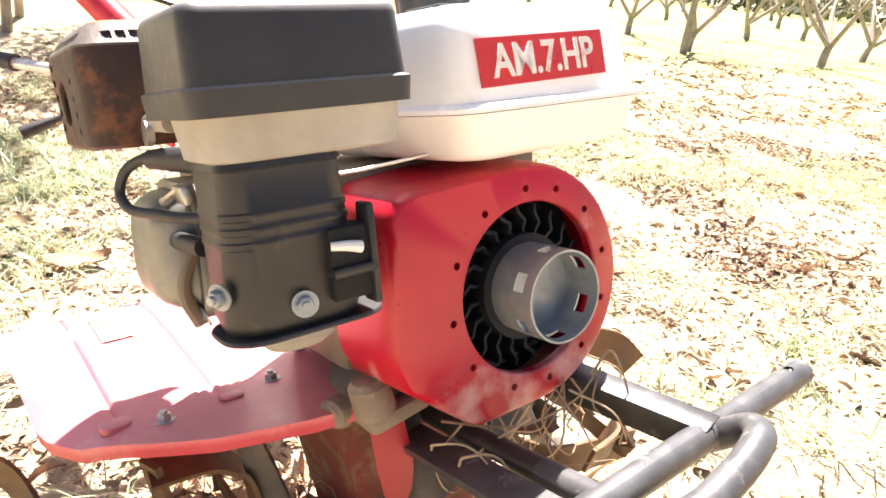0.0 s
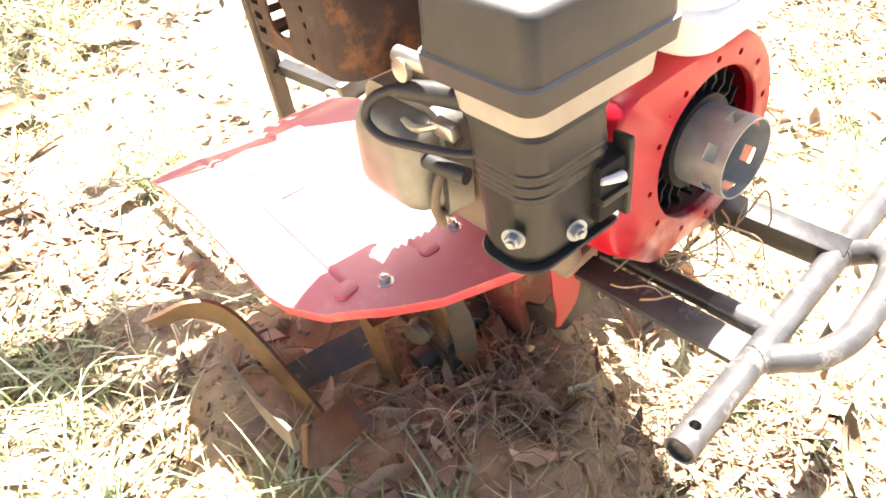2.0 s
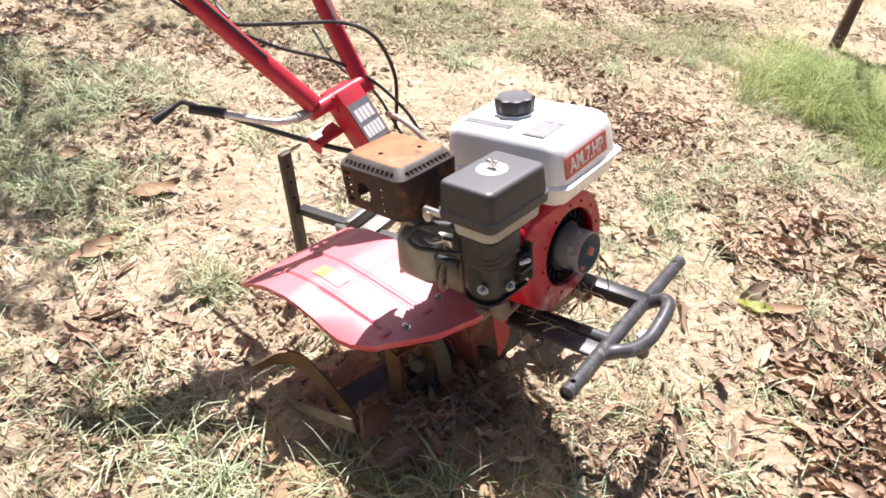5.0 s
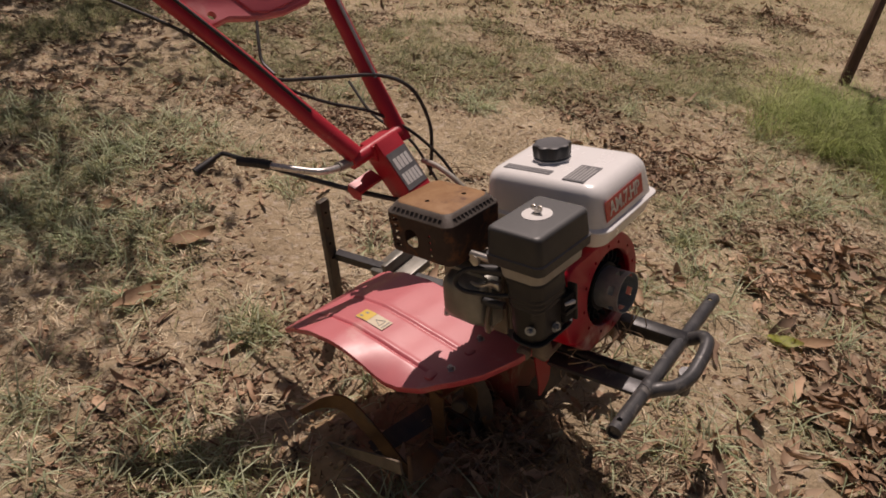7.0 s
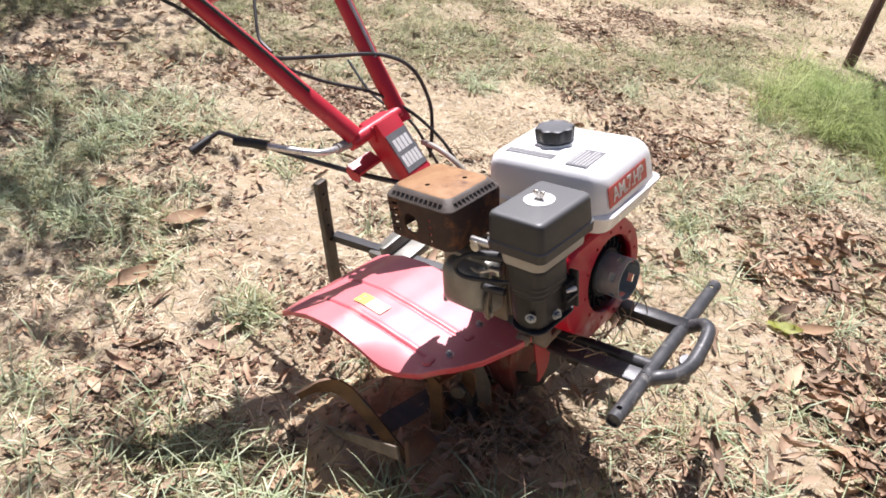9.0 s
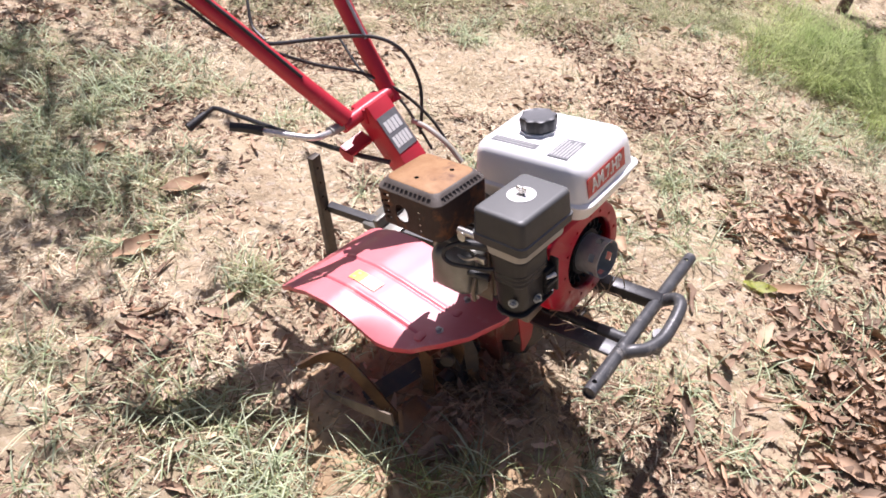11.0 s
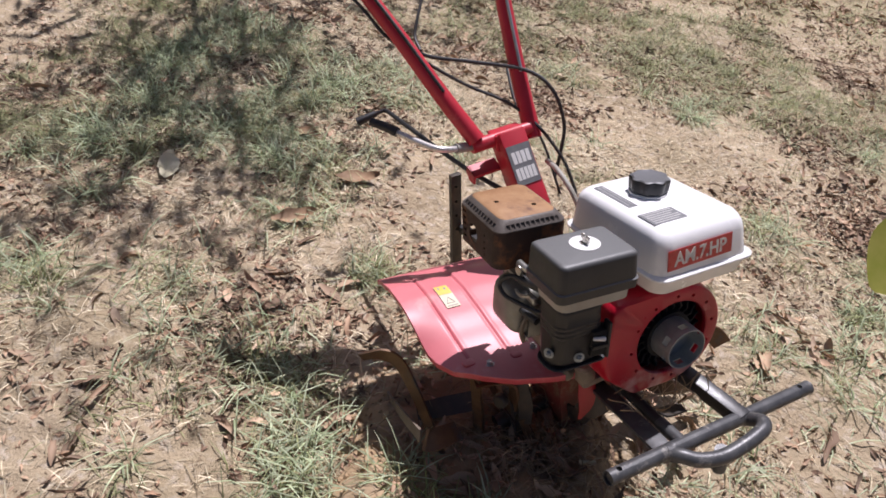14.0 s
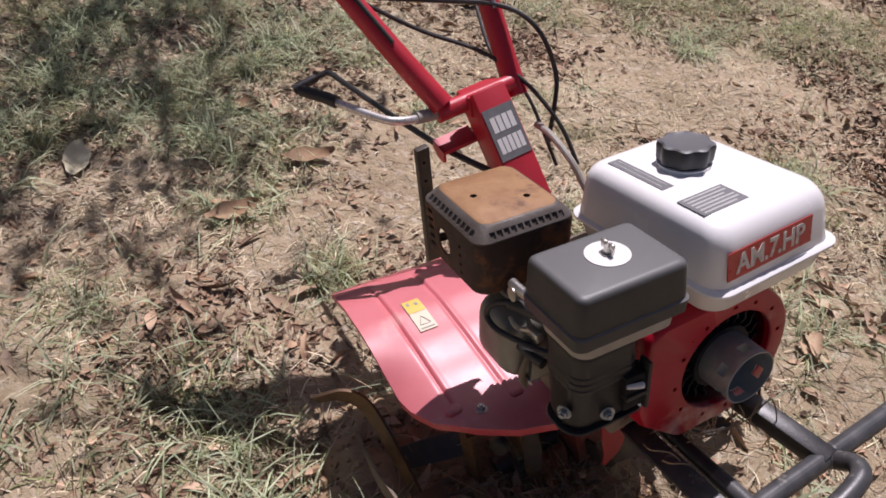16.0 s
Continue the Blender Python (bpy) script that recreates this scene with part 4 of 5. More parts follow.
tube(holes, [(-0.383 + 0.026, -0.487 - 0.005, -0.289 + 0.03), (-0.383 - 0.026, -0.487 + 0.005, -0.289 - 0.03)], 0.0055, 10)
cut(flange, holes)
bm = bmesh.new()
ribbon(bm, [(-0.555, -0.545, -0.330), (-0.44, -0.553, -0.275), (-0.32, -0.557, -0.222), (-0.215, -0.553, -0.190)], [0.016, 0.024, 0.028, 0.030], (0.62, -0.15, -0.35), 0.006, 6)
part("tine", bm, M_TINE_DUST, rotor, "pale dusty tine half buried in soil")
bm = bmesh.new()
ribbon(bm, [(-0.196, -0.548, -0.184), (-0.182, -0.538, -0.182), (-0.184, -0.512, -0.188), (-0.197, -0.465, -0.205)], [0.052, 0.054, 0.052, 0.050], (0.70, -0.10, -0.32), 0.007, 5)
part("tine", bm, M_TINE, rotor, "rusty tine bent at its tip")
bm = bmesh.new()
ribbon(bm, [(-0.235, -0.385, -0.10), (-0.255, -0.384, -0.20), (-0.285, -0.382, -0.33)], [0.032, 0.032, 0.034], (0.9, 0.3, -0.2), 0.008, 3)
part("tine", bm, M_TINE, rotor)
bm = bmesh.new()
ribbon(bm, [(-0.222, -0.284, -0.085), (-0.208, -0.281, -0.155), (-0.200, -0.279, -0.220), (-0.201, -0.286, -0.285)], [0.026, 0.034, 0.036, 0.032], (0.55, 0.75, -0.1), 0.008, 4)
part("tine", bm, M_TINE_DARK, rotor, "dark steel tine standing under the fender")
bm = bmesh.new()
ribbon(bm, [(-0.203, -0.291, -0.270), (-0.199, -0.281, -0.325), (-0.199, -0.268, -0.375), (-0.203, -0.286, -0.450)], [0.018, 0.024, 0.026, 0.020], (0.45, 0.85, 0.05), 0.006, 5)
part("tine", bm, M_TINE, rotor, "brown curved tine reaching into the soil")
bm = bmesh.new()
disc(bm, (-0.268, -0.296, -0.275), (0.15, 1, 0), 0.044, 0.036, 9, 0.010)
disc(bm, (-0.240, -0.322, -0.215), (0.5, -1, 0.2), 0.020, 0.018, 12, 0.004)
part("tine_hub", bm, M_TINE_DARK, rotor, "dark soil-caked tine hub")

bm = bmesh.new()
ribbon(bm, [(-0.262, 0.115, -0.385), (-0.236, 0.160, -0.425), (-0.226, 0.220, -0.450), (-0.232, 0.290, -0.478), (-0.240, 0.352, -0.506)], [0.040, 0.052, 0.060, 0.062, 0.058], (0.25, 0.28, 0.93), 0.007, 6)
part("tine", bm, M_TINE, rotor, "rusty curved tine with a worn bright edge")
bm = bmesh.new()
ribbon(bm, [(-0.219, 0.26, -0.244), (-0.204, 0.31, -0.278), (-0.196, 0.34, -0.323)], [0.050, 0.054, 0.050], (0.25, 0.35, 0.90), 0.007, 6)
part("tine", bm, M_TINE, rotor, "rusty tine bent at its tip")

# handle column with the maker's label
bm = bmesh.new()
C0, C1 = Vector((-0.46, MID, 0.02)), Vector((-0.624, MID, 0.296))
cz = (C1 - C0).normalized()
cxv = Vector((0, 1, 0)).cross(cz).normalized()
COL = Matrix(((cxv.x, 0, cz.x, C0.x), (cxv.y, 1, cz.y, C0.y), (cxv.z, 0, cz.z, C0.z), (0, 0, 0, 1)))
ln = (C1 - C0).length
box(bm, -0.04, 0.035, -0.044, 0.032, 0, ln, 0.004, COL)
column = part("handle_column", bm, M_RED_BAR, tiller, "red steel handle column with a dark label")
LBL = COL @ Matrix.Translation((0.0355, -0.006, ln - 0.094)) @ Matrix(((0, 0, 1, 0), (1, 0, 0, 0), (0, 1, 0, 0), (0, 0, 0, 1)))
bm = bmesh.new()
slab(bm, [(-0.0345, -0.054), (0.0345, -0.054), (0.0345, 0.054), (-0.0345, 0.054)], "z", 0.0, 0.0012)
bm.transform(LBL)
clabel = part("maker_label", bm, M_GREY_LABEL, column, "dark grey label with two lines of white capitals")
for row, (w, y) in enumerate(((0.054, 0.020), (0.058, -0.024))):
    count = 4 + row
    for k in range(count):
        bm = bmesh.new()
        x = -w / 2 + (k + 0.5) * w / count
        hw = w / count * 0.40
        slab(bm, [(x - hw, y - 0.016), (x + hw, y - 0.016), (x + hw, y + 0.016), (x - hw, y + 0.016)], "z", 0.0012, 0.0018)
        bm.transform(LBL)
        part("label_mark", bm, M_WHITE, clabel)
bm = bmesh.new()
tube(bm, [(-0.626, MID - 0.112, 0.287), (-0.626, MID + 0.066, 0.287)], 0.019, 18)
box(bm, -0.658, -0.602, MID - 0.050, MID + 0.042, 0.258, 0.304, 0.006)
part("pivot", bm, M_RED_BAR, column)
bm = bmesh.new()
slab(bm, [(-0.652, 0.224), (-0.612, 0.208), (-0.614, 0.200), (-0.654, 0.215)], "y", -0.158, -0.075)
slab(bm, [(-0.652, 0.224), (-0.612, 0.208), (-0.622, 0.180), (-0.650, 0.184), (-0.662, 0.204)], "y", -0.158, -0.152)
part("lever_bracket", bm, M_RED_BAR, column)

# handlebars
LEFT = [(-0.615, -0.135, 0.305), (-0.685, -0.185, 0.425), (-0.80, -0.250, 0.60), (-0.96, -0.325, 0.80), (-1.00, -0.338, 0.84)]
for s in (0, 1):
    pts = LEFT if s == 0 else [(-0.620, 0.034, 0.258), (-0.70, 0.050, 0.41), (-0.80, 0.076, 0.60), (-0.93, 0.120, 0.80), (-0.97, 0.135, 0.84)]
    bm = bmesh.new()
    tube(bm, pts, [0.024, 0.018], 16, 5)
    bar = part("handlebar", bm, M_RED_BAR, tiller, "red painted steel handlebar tube")
    bm = bmesh.new()
    tube(bm, [Vector(p) + Vector((0.018, 0.0, 0.016)) for p in pts[1:]], 0.0045, 8, 5)
    part("bar_rod", bm, M_STEEL if s else M_RUBBER, bar, "thin control rod beside the bar")
    bm = bmesh.new()
    end = Vector(pts[-1])
    way = (end - Vector(pts[-2])).normalized()
    tube(bm, [end - way * 0.02, end + way * 0.05, end + way * 0.10 + Vector((-0.02, 0, 0))], 0.0225, 14, 3)
    part("rubber_grip", bm, M_RUBBER, bar, "black rubber grip")
bm = bmesh.new()
panel = [(-1.009, -0.375, 0.878), (-0.959, -0.362, 0.807), (-0.909, -0.297, 0.735), (-0.857, -0.260, 0.661), (-0.859, -0.200, 0.663), (-0.842, -0.127, 0.639), (-0.834, -0.059, 0.628), (-0.834, 0.023, 0.628), (-0.853, 0.108, 0.655), (-0.902, 0.222, 0.726), (-0.996, -0.192, 0.859)]
nv = Vector((0.77, 0, 0.54))
cen = sum((Vector(p) for p in panel), Vector()) / len(panel)
loft(bm, [[Vector(p) - nv * 0.014 for p in panel], [Vector(p) for p in panel], [cen + (Vector(p) - cen) * 0.93 + nv * 0.006 for p in panel]])
dash = part("control_panel", bm, M_RED_FENDER, tiller, "red steel control panel between the handlebars")
bm = bmesh.new()
rim = [(-0.990, -0.164, 0.850), (-0.934, -0.181, 0.771), (-0.888, -0.163, 0.705), (-0.853, -0.138, 0.655), (-0.843, -0.100, 0.641), (-0.843, -0.027, 0.640), (-0.850, 0.044, 0.651), (-0.865, 0.102, 0.673), (-0.912, 0.178, 0.740)]
face = [(-0.977, -0.107, 0.832), (-0.929, -0.119, 0.764), (-0.897, -0.118, 0.717), (-0.875, -0.108, 0.686), (-0.867, -0.085, 0.675), (-0.863, -0.022, 0.670), (-0.869, 0.027, 0.678), (-0.882, 0.069, 0.696), (-0.924, 0.128, 0.756)]
shrink = lambda pts, f, h: [sum((Vector(q) for q in pts), Vector()) / len(pts) * (1 - f) + Vector(p) * f + nv * h for p in pts]
loft(bm, [shrink(rim, 1.0, 0.004), shrink(rim, 0.99, 0.011), shrink(rim, 0.95, 0.013)])
part("panel_rim", bm, M_RED_FENDER, dash)
bm = bmesh.new()
loft(bm, [shrink(face, 1.0, 0.012), shrink(face, 0.99, 0.019), shrink(face, 0.93, 0.021)])
part("panel_plate", bm, M_TANK, dash, "white raised plate")
holes = bmesh.new()
hole = Vector((-0.871, -0.233, 0.681))
tube(holes, [hole - nv * 0.05, hole + nv * 0.05], 0.011, 14)
cut(dash, holes)

# tan sheath beside the column
bm = bmesh.new()
tube(bm, [(-0.583, 0.050, 0.198), (-0.528, 0.050, 0.189), (-0.467, 0.050, 0.155), (-0.425, 0.050, 0.106)], 0.0075, 10, 4)
part("control_cable", bm, M_TAN, tiller, "thick tan cable sheath")

# two side levers
bm = bmesh.new()
tube(bm, [(-0.634, -0.120, 0.284), (-0.622, -0.165, 0.293), (-0.612, -0.230, 0.312), (-0.640, -0.265, 0.325), (-0.735, -0.325, 0.358)], 0.0085, 12, 5)
lever = part("gear_lever", bm, M_CHROME, tiller, "bent chrome gear lever with black grip")
bm = bmesh.new()
tube(bm, [(-0.634, -0.120, 0.284), (-0.624, -0.165, 0.2935), (-0.617, -0.196, 0.3025)], 0.0130, 14)
part("lever_boss", bm, M_TAN, lever, "cream painted lever boss")
bm = bmesh.new()
tube(bm, [(-0.715, -0.313, 0.352), (-0.745, -0.333, 0.364), (-0.775, -0.362, 0.379)], [0.013, 0.0115], 14, 3)
part("grip", bm, M_RUBBER, lever)
bm = bmesh.new()
tube(bm, [(-0.55, -0.09, 0.16), (-0.66, -0.135, 0.19), (-0.85, -0.165, 0.212), (-1.08, -0.195, 0.240), (-1.155, -0.205, 0.248), (-1.165, -0.225, 0.247), (-1.168, -0.283, 0.238)], 0.007, 10, 6)
lever = part("clutch_lever", bm, M_BLACK, tiller, "thin black cranked lever")
bm = bmesh.new()
tube(bm, [(-1.167, -0.238, 0.245), (-1.168, -0.270, 0.240), (-1.169, -0.305, 0.235)], [0.0105, 0.0145], 12)
part("grip", bm, M_RUBBER, lever)

# depth stake on its hitch bar
bm = bmesh.new()
box(bm, -0.012, 0.012, -0.017, 0.017, -0.50, 0.0, 0.002, Matrix.Translation((-0.884, -0.107, 0.091)) @ Matrix(((1, 0, 0.164, 0), (0, 1, 0.07, 0), (0, 0, 1, 0), (0, 0, 0, 1))))
stake = part("depth_stake", bm, M_TINE_DARK, tiller, "rusty flat depth stake with notches")
holes = bmesh.new()
for k in range(4):
    tube(holes, [(-0.97, -0.112 - 0.004 * k, 0.05 - 0.055 * k), (-0.85, -0.112 - 0.004 * k, 0.05 - 0.055 * k)], 0.005, 8)
cut(stake, holes)
bm = bmesh.new()
tube(bm, [(-0.905, -0.105, -0.115), (-0.52, MID, -0.16)], 0.018, 4)
hitch = part("hitch_bar", bm, M_BLACK, tiller, "black steel hitch bar")
bm = bmesh.new()
box(bm, -0.76, -0.62, MID - 0.07, MID + 0.05, -0.15, -0.125, 0.004)
box(bm, -0.70, -0.68, MID - 0.07, MID + 0.05, -0.15, -0.09, 0.004)
part("hitch_plate", bm, M_ALU, hitch, "bare metal hitch plate")

# cables
for pts, r in (([(-0.975, -0.462, 0.829), (-0.870, -0.319, 0.679), (-0.801, -0.269, 0.581), (-0.766, -0.200, 0.510), (-0.732, -0.100, 0.421), (-0.678, 0.000, 0.352), (-0.608, 0.050, 0.287), (-0.543, 0.080, 0.200), (-0.491, 0.080, 0.123)], 0.0045),
               ([(-0.786, -0.200, 0.525), (-0.775, -0.160, 0.500), (-0.756, -0.050, 0.461), (-0.676, 0.060, 0.428), (-0.614, 0.100, 0.380), (-0.598, 0.120, 0.284), (-0.588, 0.100, 0.215), (-0.600, 0.080, 0.132)], 0.005),
               ([(-0.867, 0.100, 0.375), (-0.749, 0.060, 0.305), (-0.627, 0.060, 0.251), (-0.572, 0.060, 0.165), (-0.543, 0.060, 0.108)], 0.004),
               ([(-0.841, -0.138, 0.637), (-0.811, -0.172, 0.595), (-0.787, -0.194, 0.560), (-0.745, -0.200, 0.535)], 0.004)):
    bm = bmesh.new()
    tube(bm, pts, r, 8, 6)
    part("control_cable", bm, M_RUBBER, tiller, "black sheathed control cable")
bm = bmesh.new()
tube(bm, [(-0.02, -0.190, 0.196), (-0.06, -0.16, 0.172), (-0.02, -0.05, 0.168), (-0.03, 0.02, 0.170)], 0.0018, 6, 4)
part("throttle_wire", bm, M_BRIGHT, tiller, "thin steel throttle wire")


# ---- ground cover ----
rng = np.random.default_rng(7)


def patches(x, y, scale, seed):
    return noise.noise(Vector((x * scale + seed, y * scale - seed, seed * 0.37)))


def scatter(count, weight, x0=-3.0, x1=4.2, y0=-0.4, y1=7.0):
    """Places whose number follows weight(x, y), from 0 to 1."""
    out = []
    while len(out) < count:
        x, y = rng.uniform(x0, x1), rng.uniform(y0, y1)
        if rng.random() < weight(x, y):
            out.append((x, y))
    return out


def blades(name, places, length, width, lean, material, label, category="grass", bend=0.6):
    """Blades of grass at the places, as one object."""
    p = np.array([(x, y, hills(x, y) - 0.004) for x, y in places])
    k = len(p)
    az = rng.uniform(0, 2 * np.pi, k)
    ln_ = rng.uniform(*length, k)
    wd = rng.uniform(*width, k)
    th = np.radians(rng.uniform(*lean, k))
    d = np.stack([np.cos(az), np.sin(az)], 1)
    s = np.stack([-np.sin(az), np.cos(az), np.zeros(k)], 1)
    rows = []
    for f, wf in ((0.0, 1.0), (0.45, 0.85), (0.8, 0.55), (1.0, 0.0)):
        a = th + bend * f
        r, h = ln_ * f * np.sin(a), ln_ * f * np.cos(np.minimum(a, 1.62))
        c = p + np.stack([d[:, 0] * r, d[:, 1] * r, np.maximum(h, 0.003 * f)], 1)
        rows += [c] if wf == 0 else [c - s * (wd * wf / 2)[:, None], c + s * (wd * wf / 2)[:, None]]
    v = np.stack(rows, 1).reshape(-1, 3)
    base = np.arange(k)[:, None] * 7
    quads = np.concatenate([base + np.array([[0, 1, 3, 2]]), base + np.array([[2, 3, 5, 4]])])
    tris = base + np.array([[4, 5, 6]])
    me = bpy.data.meshes.new(name)
    me.from_pydata(v.tolist(), [], quads.tolist() + tris.tolist())
    me.materials.append(material)
    return tagged(new(name, me), label, category, kind="stuff")


def off_machine(x, y):
    return 0.0 if heap_edge(x, y) < 1.0 else 1.0


def dry_weight(x, y):
    n = patches(x, y, 1.1, 4.0) * 0.6 + patches(x, y, 3.7, 9.0) * 0.6
    near = 1.0 if y < 4 else 0.6
    return off_machine(x, y) * near * min(1.0, max(0.05, 0.35 + 0.9 * n))


def green_weight(x, y):
    n = patches(x, y, 0.9, 17.0) * 0.7 + patches(x, y, 2.9, 23.0) * 0.7
    w = 0.20 + (0.24 if x < -0.62 else 0.0) + (0.14 if y > 2.5 and x > 0.3 else 0.0) + (0.12 if y > 2.9 else 0.0)
    w *= 0.25 if x > 0.3 and y < 1.9 else 1.0
    return off_machine(x, y) * max(0.0, min(1.0, w * (0.45 + 2.2 * n)))


TUFTS = [(-1.15, 1.57, 0.22), (-1.82, 2.79, 0.35), (-0.86, 0.71, 0.14), (-0.77, 0.62, 0.13), (-0.74, 1.22, 0.08), (-0.97, 0.74, 0.16), (-1.11, 1.40, 0.14), (-1.35, 0.95, 0.18),
         (-1.55, 2.1, 0.25), (1.55, 3.1, 0.4), (0.9, 3.6, 0.35), (2.6, 3.3, 0.5), (1.0, 1.72, 0.06), (-0.4, 0.47, 0.07), (-0.18, 0.38, 0.06), (0.12, 0.36, 0.05), (-2.1, 1.7, 0.25), (0.2, 3.9, 0.4), (-1.3, 3.3, 0.3)]


def tuft_places(count, tufts):
    out = []
    for _ in range(count):
        x, y, r = tufts[rng.integers(len(tufts))]
        out.append((x + rng.normal(0, r * 0.55), y + rng.normal(0, r * 0.55)))
    return out


def clumps(count, weight, size, radius, x0, x1, y0, y1):
    """Places gathered in tufts of uneven size."""
    out = []
    for x, y in scatter(count, weight, x0, x1, y0, y1):
        r = rng.uniform(*radius)
        for _ in range(int(rng.uniform(*size) * r / radius[1]) + 4):
            out.append((x + rng.normal(0, r), y + rng.normal(0, r)))
    return out


blades("dry_grass", scatter(20000, dry_weight, -3.2, 4.2, 3.4, 6.0) + scatter(22000, dry_weight) + scatter(42000, dry_weight, -2.4, 2.3, 0.1, 3.8) + clumps(1500, dry_weight, (20, 60), (0.012, 0.05), -2.8, 3.6, 1.2, 5.0), (0.015, 0.095), (0.0014, 0.0042), (25, 92), M_GRASS_DRY, "short bleached dry grass lying over the soil", bend=0.9)
blades("green_grass", scatter(13000, green_weight) + scatter(6000, green_weight, 0.3, 5.0, 3.0, 8.0) + clumps(1250, green_weight, (30, 85), (0.012, 0.055), -2.6, 3.4, 0.2, 4.6) + tuft_places(3600, TUFTS), (0.03, 0.125), (0.0018, 0.0046), (8, 76), M_GRASS, "sparse grey-green grass in small tufts", bend=0.8)
blades("pale_grass", tuft_places(1300, TUFTS) + clumps(420, green_weight, (12, 34), (0.008, 0.035), -2.2, 2.4, 0.3, 3.2), (0.05, 0.17), (0.0028, 0.0062), (10, 70), M_GRASS_PALE, "pale long grass blades in tufts", bend=0.7)
TALL = [(2.62 + rng.normal(0, 0.32), 2.85 + rng.normal(0, 0.30), rng.uniform(0.05, 0.16)) for _ in range(38)]
blades("tall_grass", tuft_places(6600, TALL), (0.12, 0.42), (0.0018, 0.0042), (2, 38), M_GRASS_TALL, "tall fresh green grass tufts by the tree", bend=0.9)
FRESH = [(-0.30, 0.36, 0.025), (-0.27, 0.39, 0.02), (-0.155, 0.36, 0.02), (-0.02, 0.37, 0.03), (-0.33, 0.42, 0.02)]
blades("fresh_grass", tuft_places(130, FRESH), (0.05, 0.13), (0.002, 0.0038), (5, 45), M_GRASS_TALL, "few fresh green blades before the dug soil", bend=0.5)
blades("far_grass", scatter(32000, lambda x, y: max(0.05, 0.35 + 1.3 * patches(x, y, 0.5, 41.0)), -7, 14, 4.6, 16), (0.05, 0.14), (0.004, 0.010), (15, 70), M_GRASS, "green grass between the trees", bend=0.7)


# ---- dead leaves ----
def heap_place():
    a, r = rng.uniform(0, 6.283), abs(rng.normal(0, 0.28))
    return -0.10 + r * math.cos(a), 0.60 + 0.8 * r * math.sin(a)


def leaf_shape(length, width, curl, fold, twist, seg=6, worn=1.0):
    """A long leaf, folded along its rib and curled."""
    vs, fs = [], []
    for i in range(seg + 1):
        t = i / seg
        w = width * (math.sin(math.pi * min(1, t * 0.93 + 0.05)) ** 0.8) * 0.5 * (1 + worn * rng.uniform(-0.3, 0.15))
        ruck = rng.normal(0, width * 0.10) * worn
        a = curl * (t - 0.5)
        x = length * (math.sin(a) / curl if abs(curl) > 1e-3 else t - 0.5)
        z = length * ((1 - math.cos(a)) / curl if abs(curl) > 1e-3 else 0.0)
        tw = twist * (t - 0.5)
        for sgn in (-1, 0, 1):
            y = sgn * w * math.cos(fold)
            h = abs(sgn) * w * math.sin(fold) + sgn * ruck + abs(sgn) * rng.normal(0, width * 0.05) * worn
            vs.append((x, y * math.cos(tw) - h * math.sin(tw), z + y * math.sin(tw) + h * math.cos(tw)))
    for i in range(seg):
        for k in (0, 1):
            a = i * 3 + k
            fs.append((a, a + 1, a + 4, a + 3))
    return np.array(vs), fs


SHAPES = [leaf_shape(rng.uniform(0.07, 0.16), rng.uniform(0.024, 0.050), rng.uniform(-2.4, 2.4), rng.uniform(0.2, 1.3), rng.uniform(-1.8, 1.8)) for _ in range(24)]


def litter_weight(x, y):
    n = patches(x, y, 1.5, 51.0) + 0.6 * patches(x, y, 4.0, 57.0)
    w = 0.06 + 0.75 * math.exp(-((x - 1.35) / 0.45) ** 2 - ((y - 0.80) / 0.50) ** 2) + 0.26 * math.exp(-((x - 1.1) / 0.45) ** 2 - ((y - 2.6) / 0.8) ** 2)
    w += 0.75 * math.exp(-((x - 0.85) / 0.45) ** 2 - ((y - 0.32) / 0.22) ** 2) + 0.5 * math.exp(-((x - 1.7) / 0.3) ** 2 - ((y - 2.0) / 0.18) ** 2)
    w += 0.4 * math.exp(-((x + 1.0) / 0.8) ** 2 - ((y - 3.3) / 0.5) ** 2) + 0.35 * math.exp(-((x - 2.2) / 0.8) ** 2 - ((y - 1.9) / 0.4) ** 2) + (0.3 if y > 5 else 0)
    w *= 1 - 0.8 * math.exp(-((x - 0.50) / 0.35) ** 2 - ((y - 0.85) / 0.40) ** 2)
    return off_machine(x, y) * max(0.0, min(1.0, w * (0.7 + 1.5 * n)))


def leaf_pose(x, y, lift=0.006):
    e = Euler((rng.normal(0, 0.35), rng.normal(0, 0.3), rng.uniform(0, 6.283)))
    return Matrix.Translation((x, y, hills(x, y) + lift + (0.012 if heap_edge(x, y) < 1 else 0.0))) @ e.to_matrix().to_4x4()


lv, lf, at = [], [], 0
for x, y in scatter(5400, litter_weight, -3, 4.2, 0.0, 9.0) + scatter(750, litter_weight, 0.2, 2.0, 0.1, 1.6) + [heap_place() for _ in range(210)]:
    v, fs = SHAPES[rng.integers(len(SHAPES))]
    m = np.array(leaf_pose(x, y, rng.uniform(0.002, 0.016)))
    sc = rng.uniform(0.35, 1.0) * (1.3 if x > 0.5 and y < 1.7 else 1.0)
    lv.append((v * sc) @ m[:3, :3].T + m[:3, 3])
    lf += [tuple(i + at for i in q) for q in fs]
    at += len(v)
me = bpy.data.meshes.new("leaf_litter")
me.from_pydata(np.concatenate(lv).tolist(), [], lf)
me.materials.append(M_LEAF)
me.shade_smooth()
litter = tagged(new("leaf_litter", me), "brown curled dead leaves strewn over the soil", "leaves", kind="stuff")
leaf_meshes = []
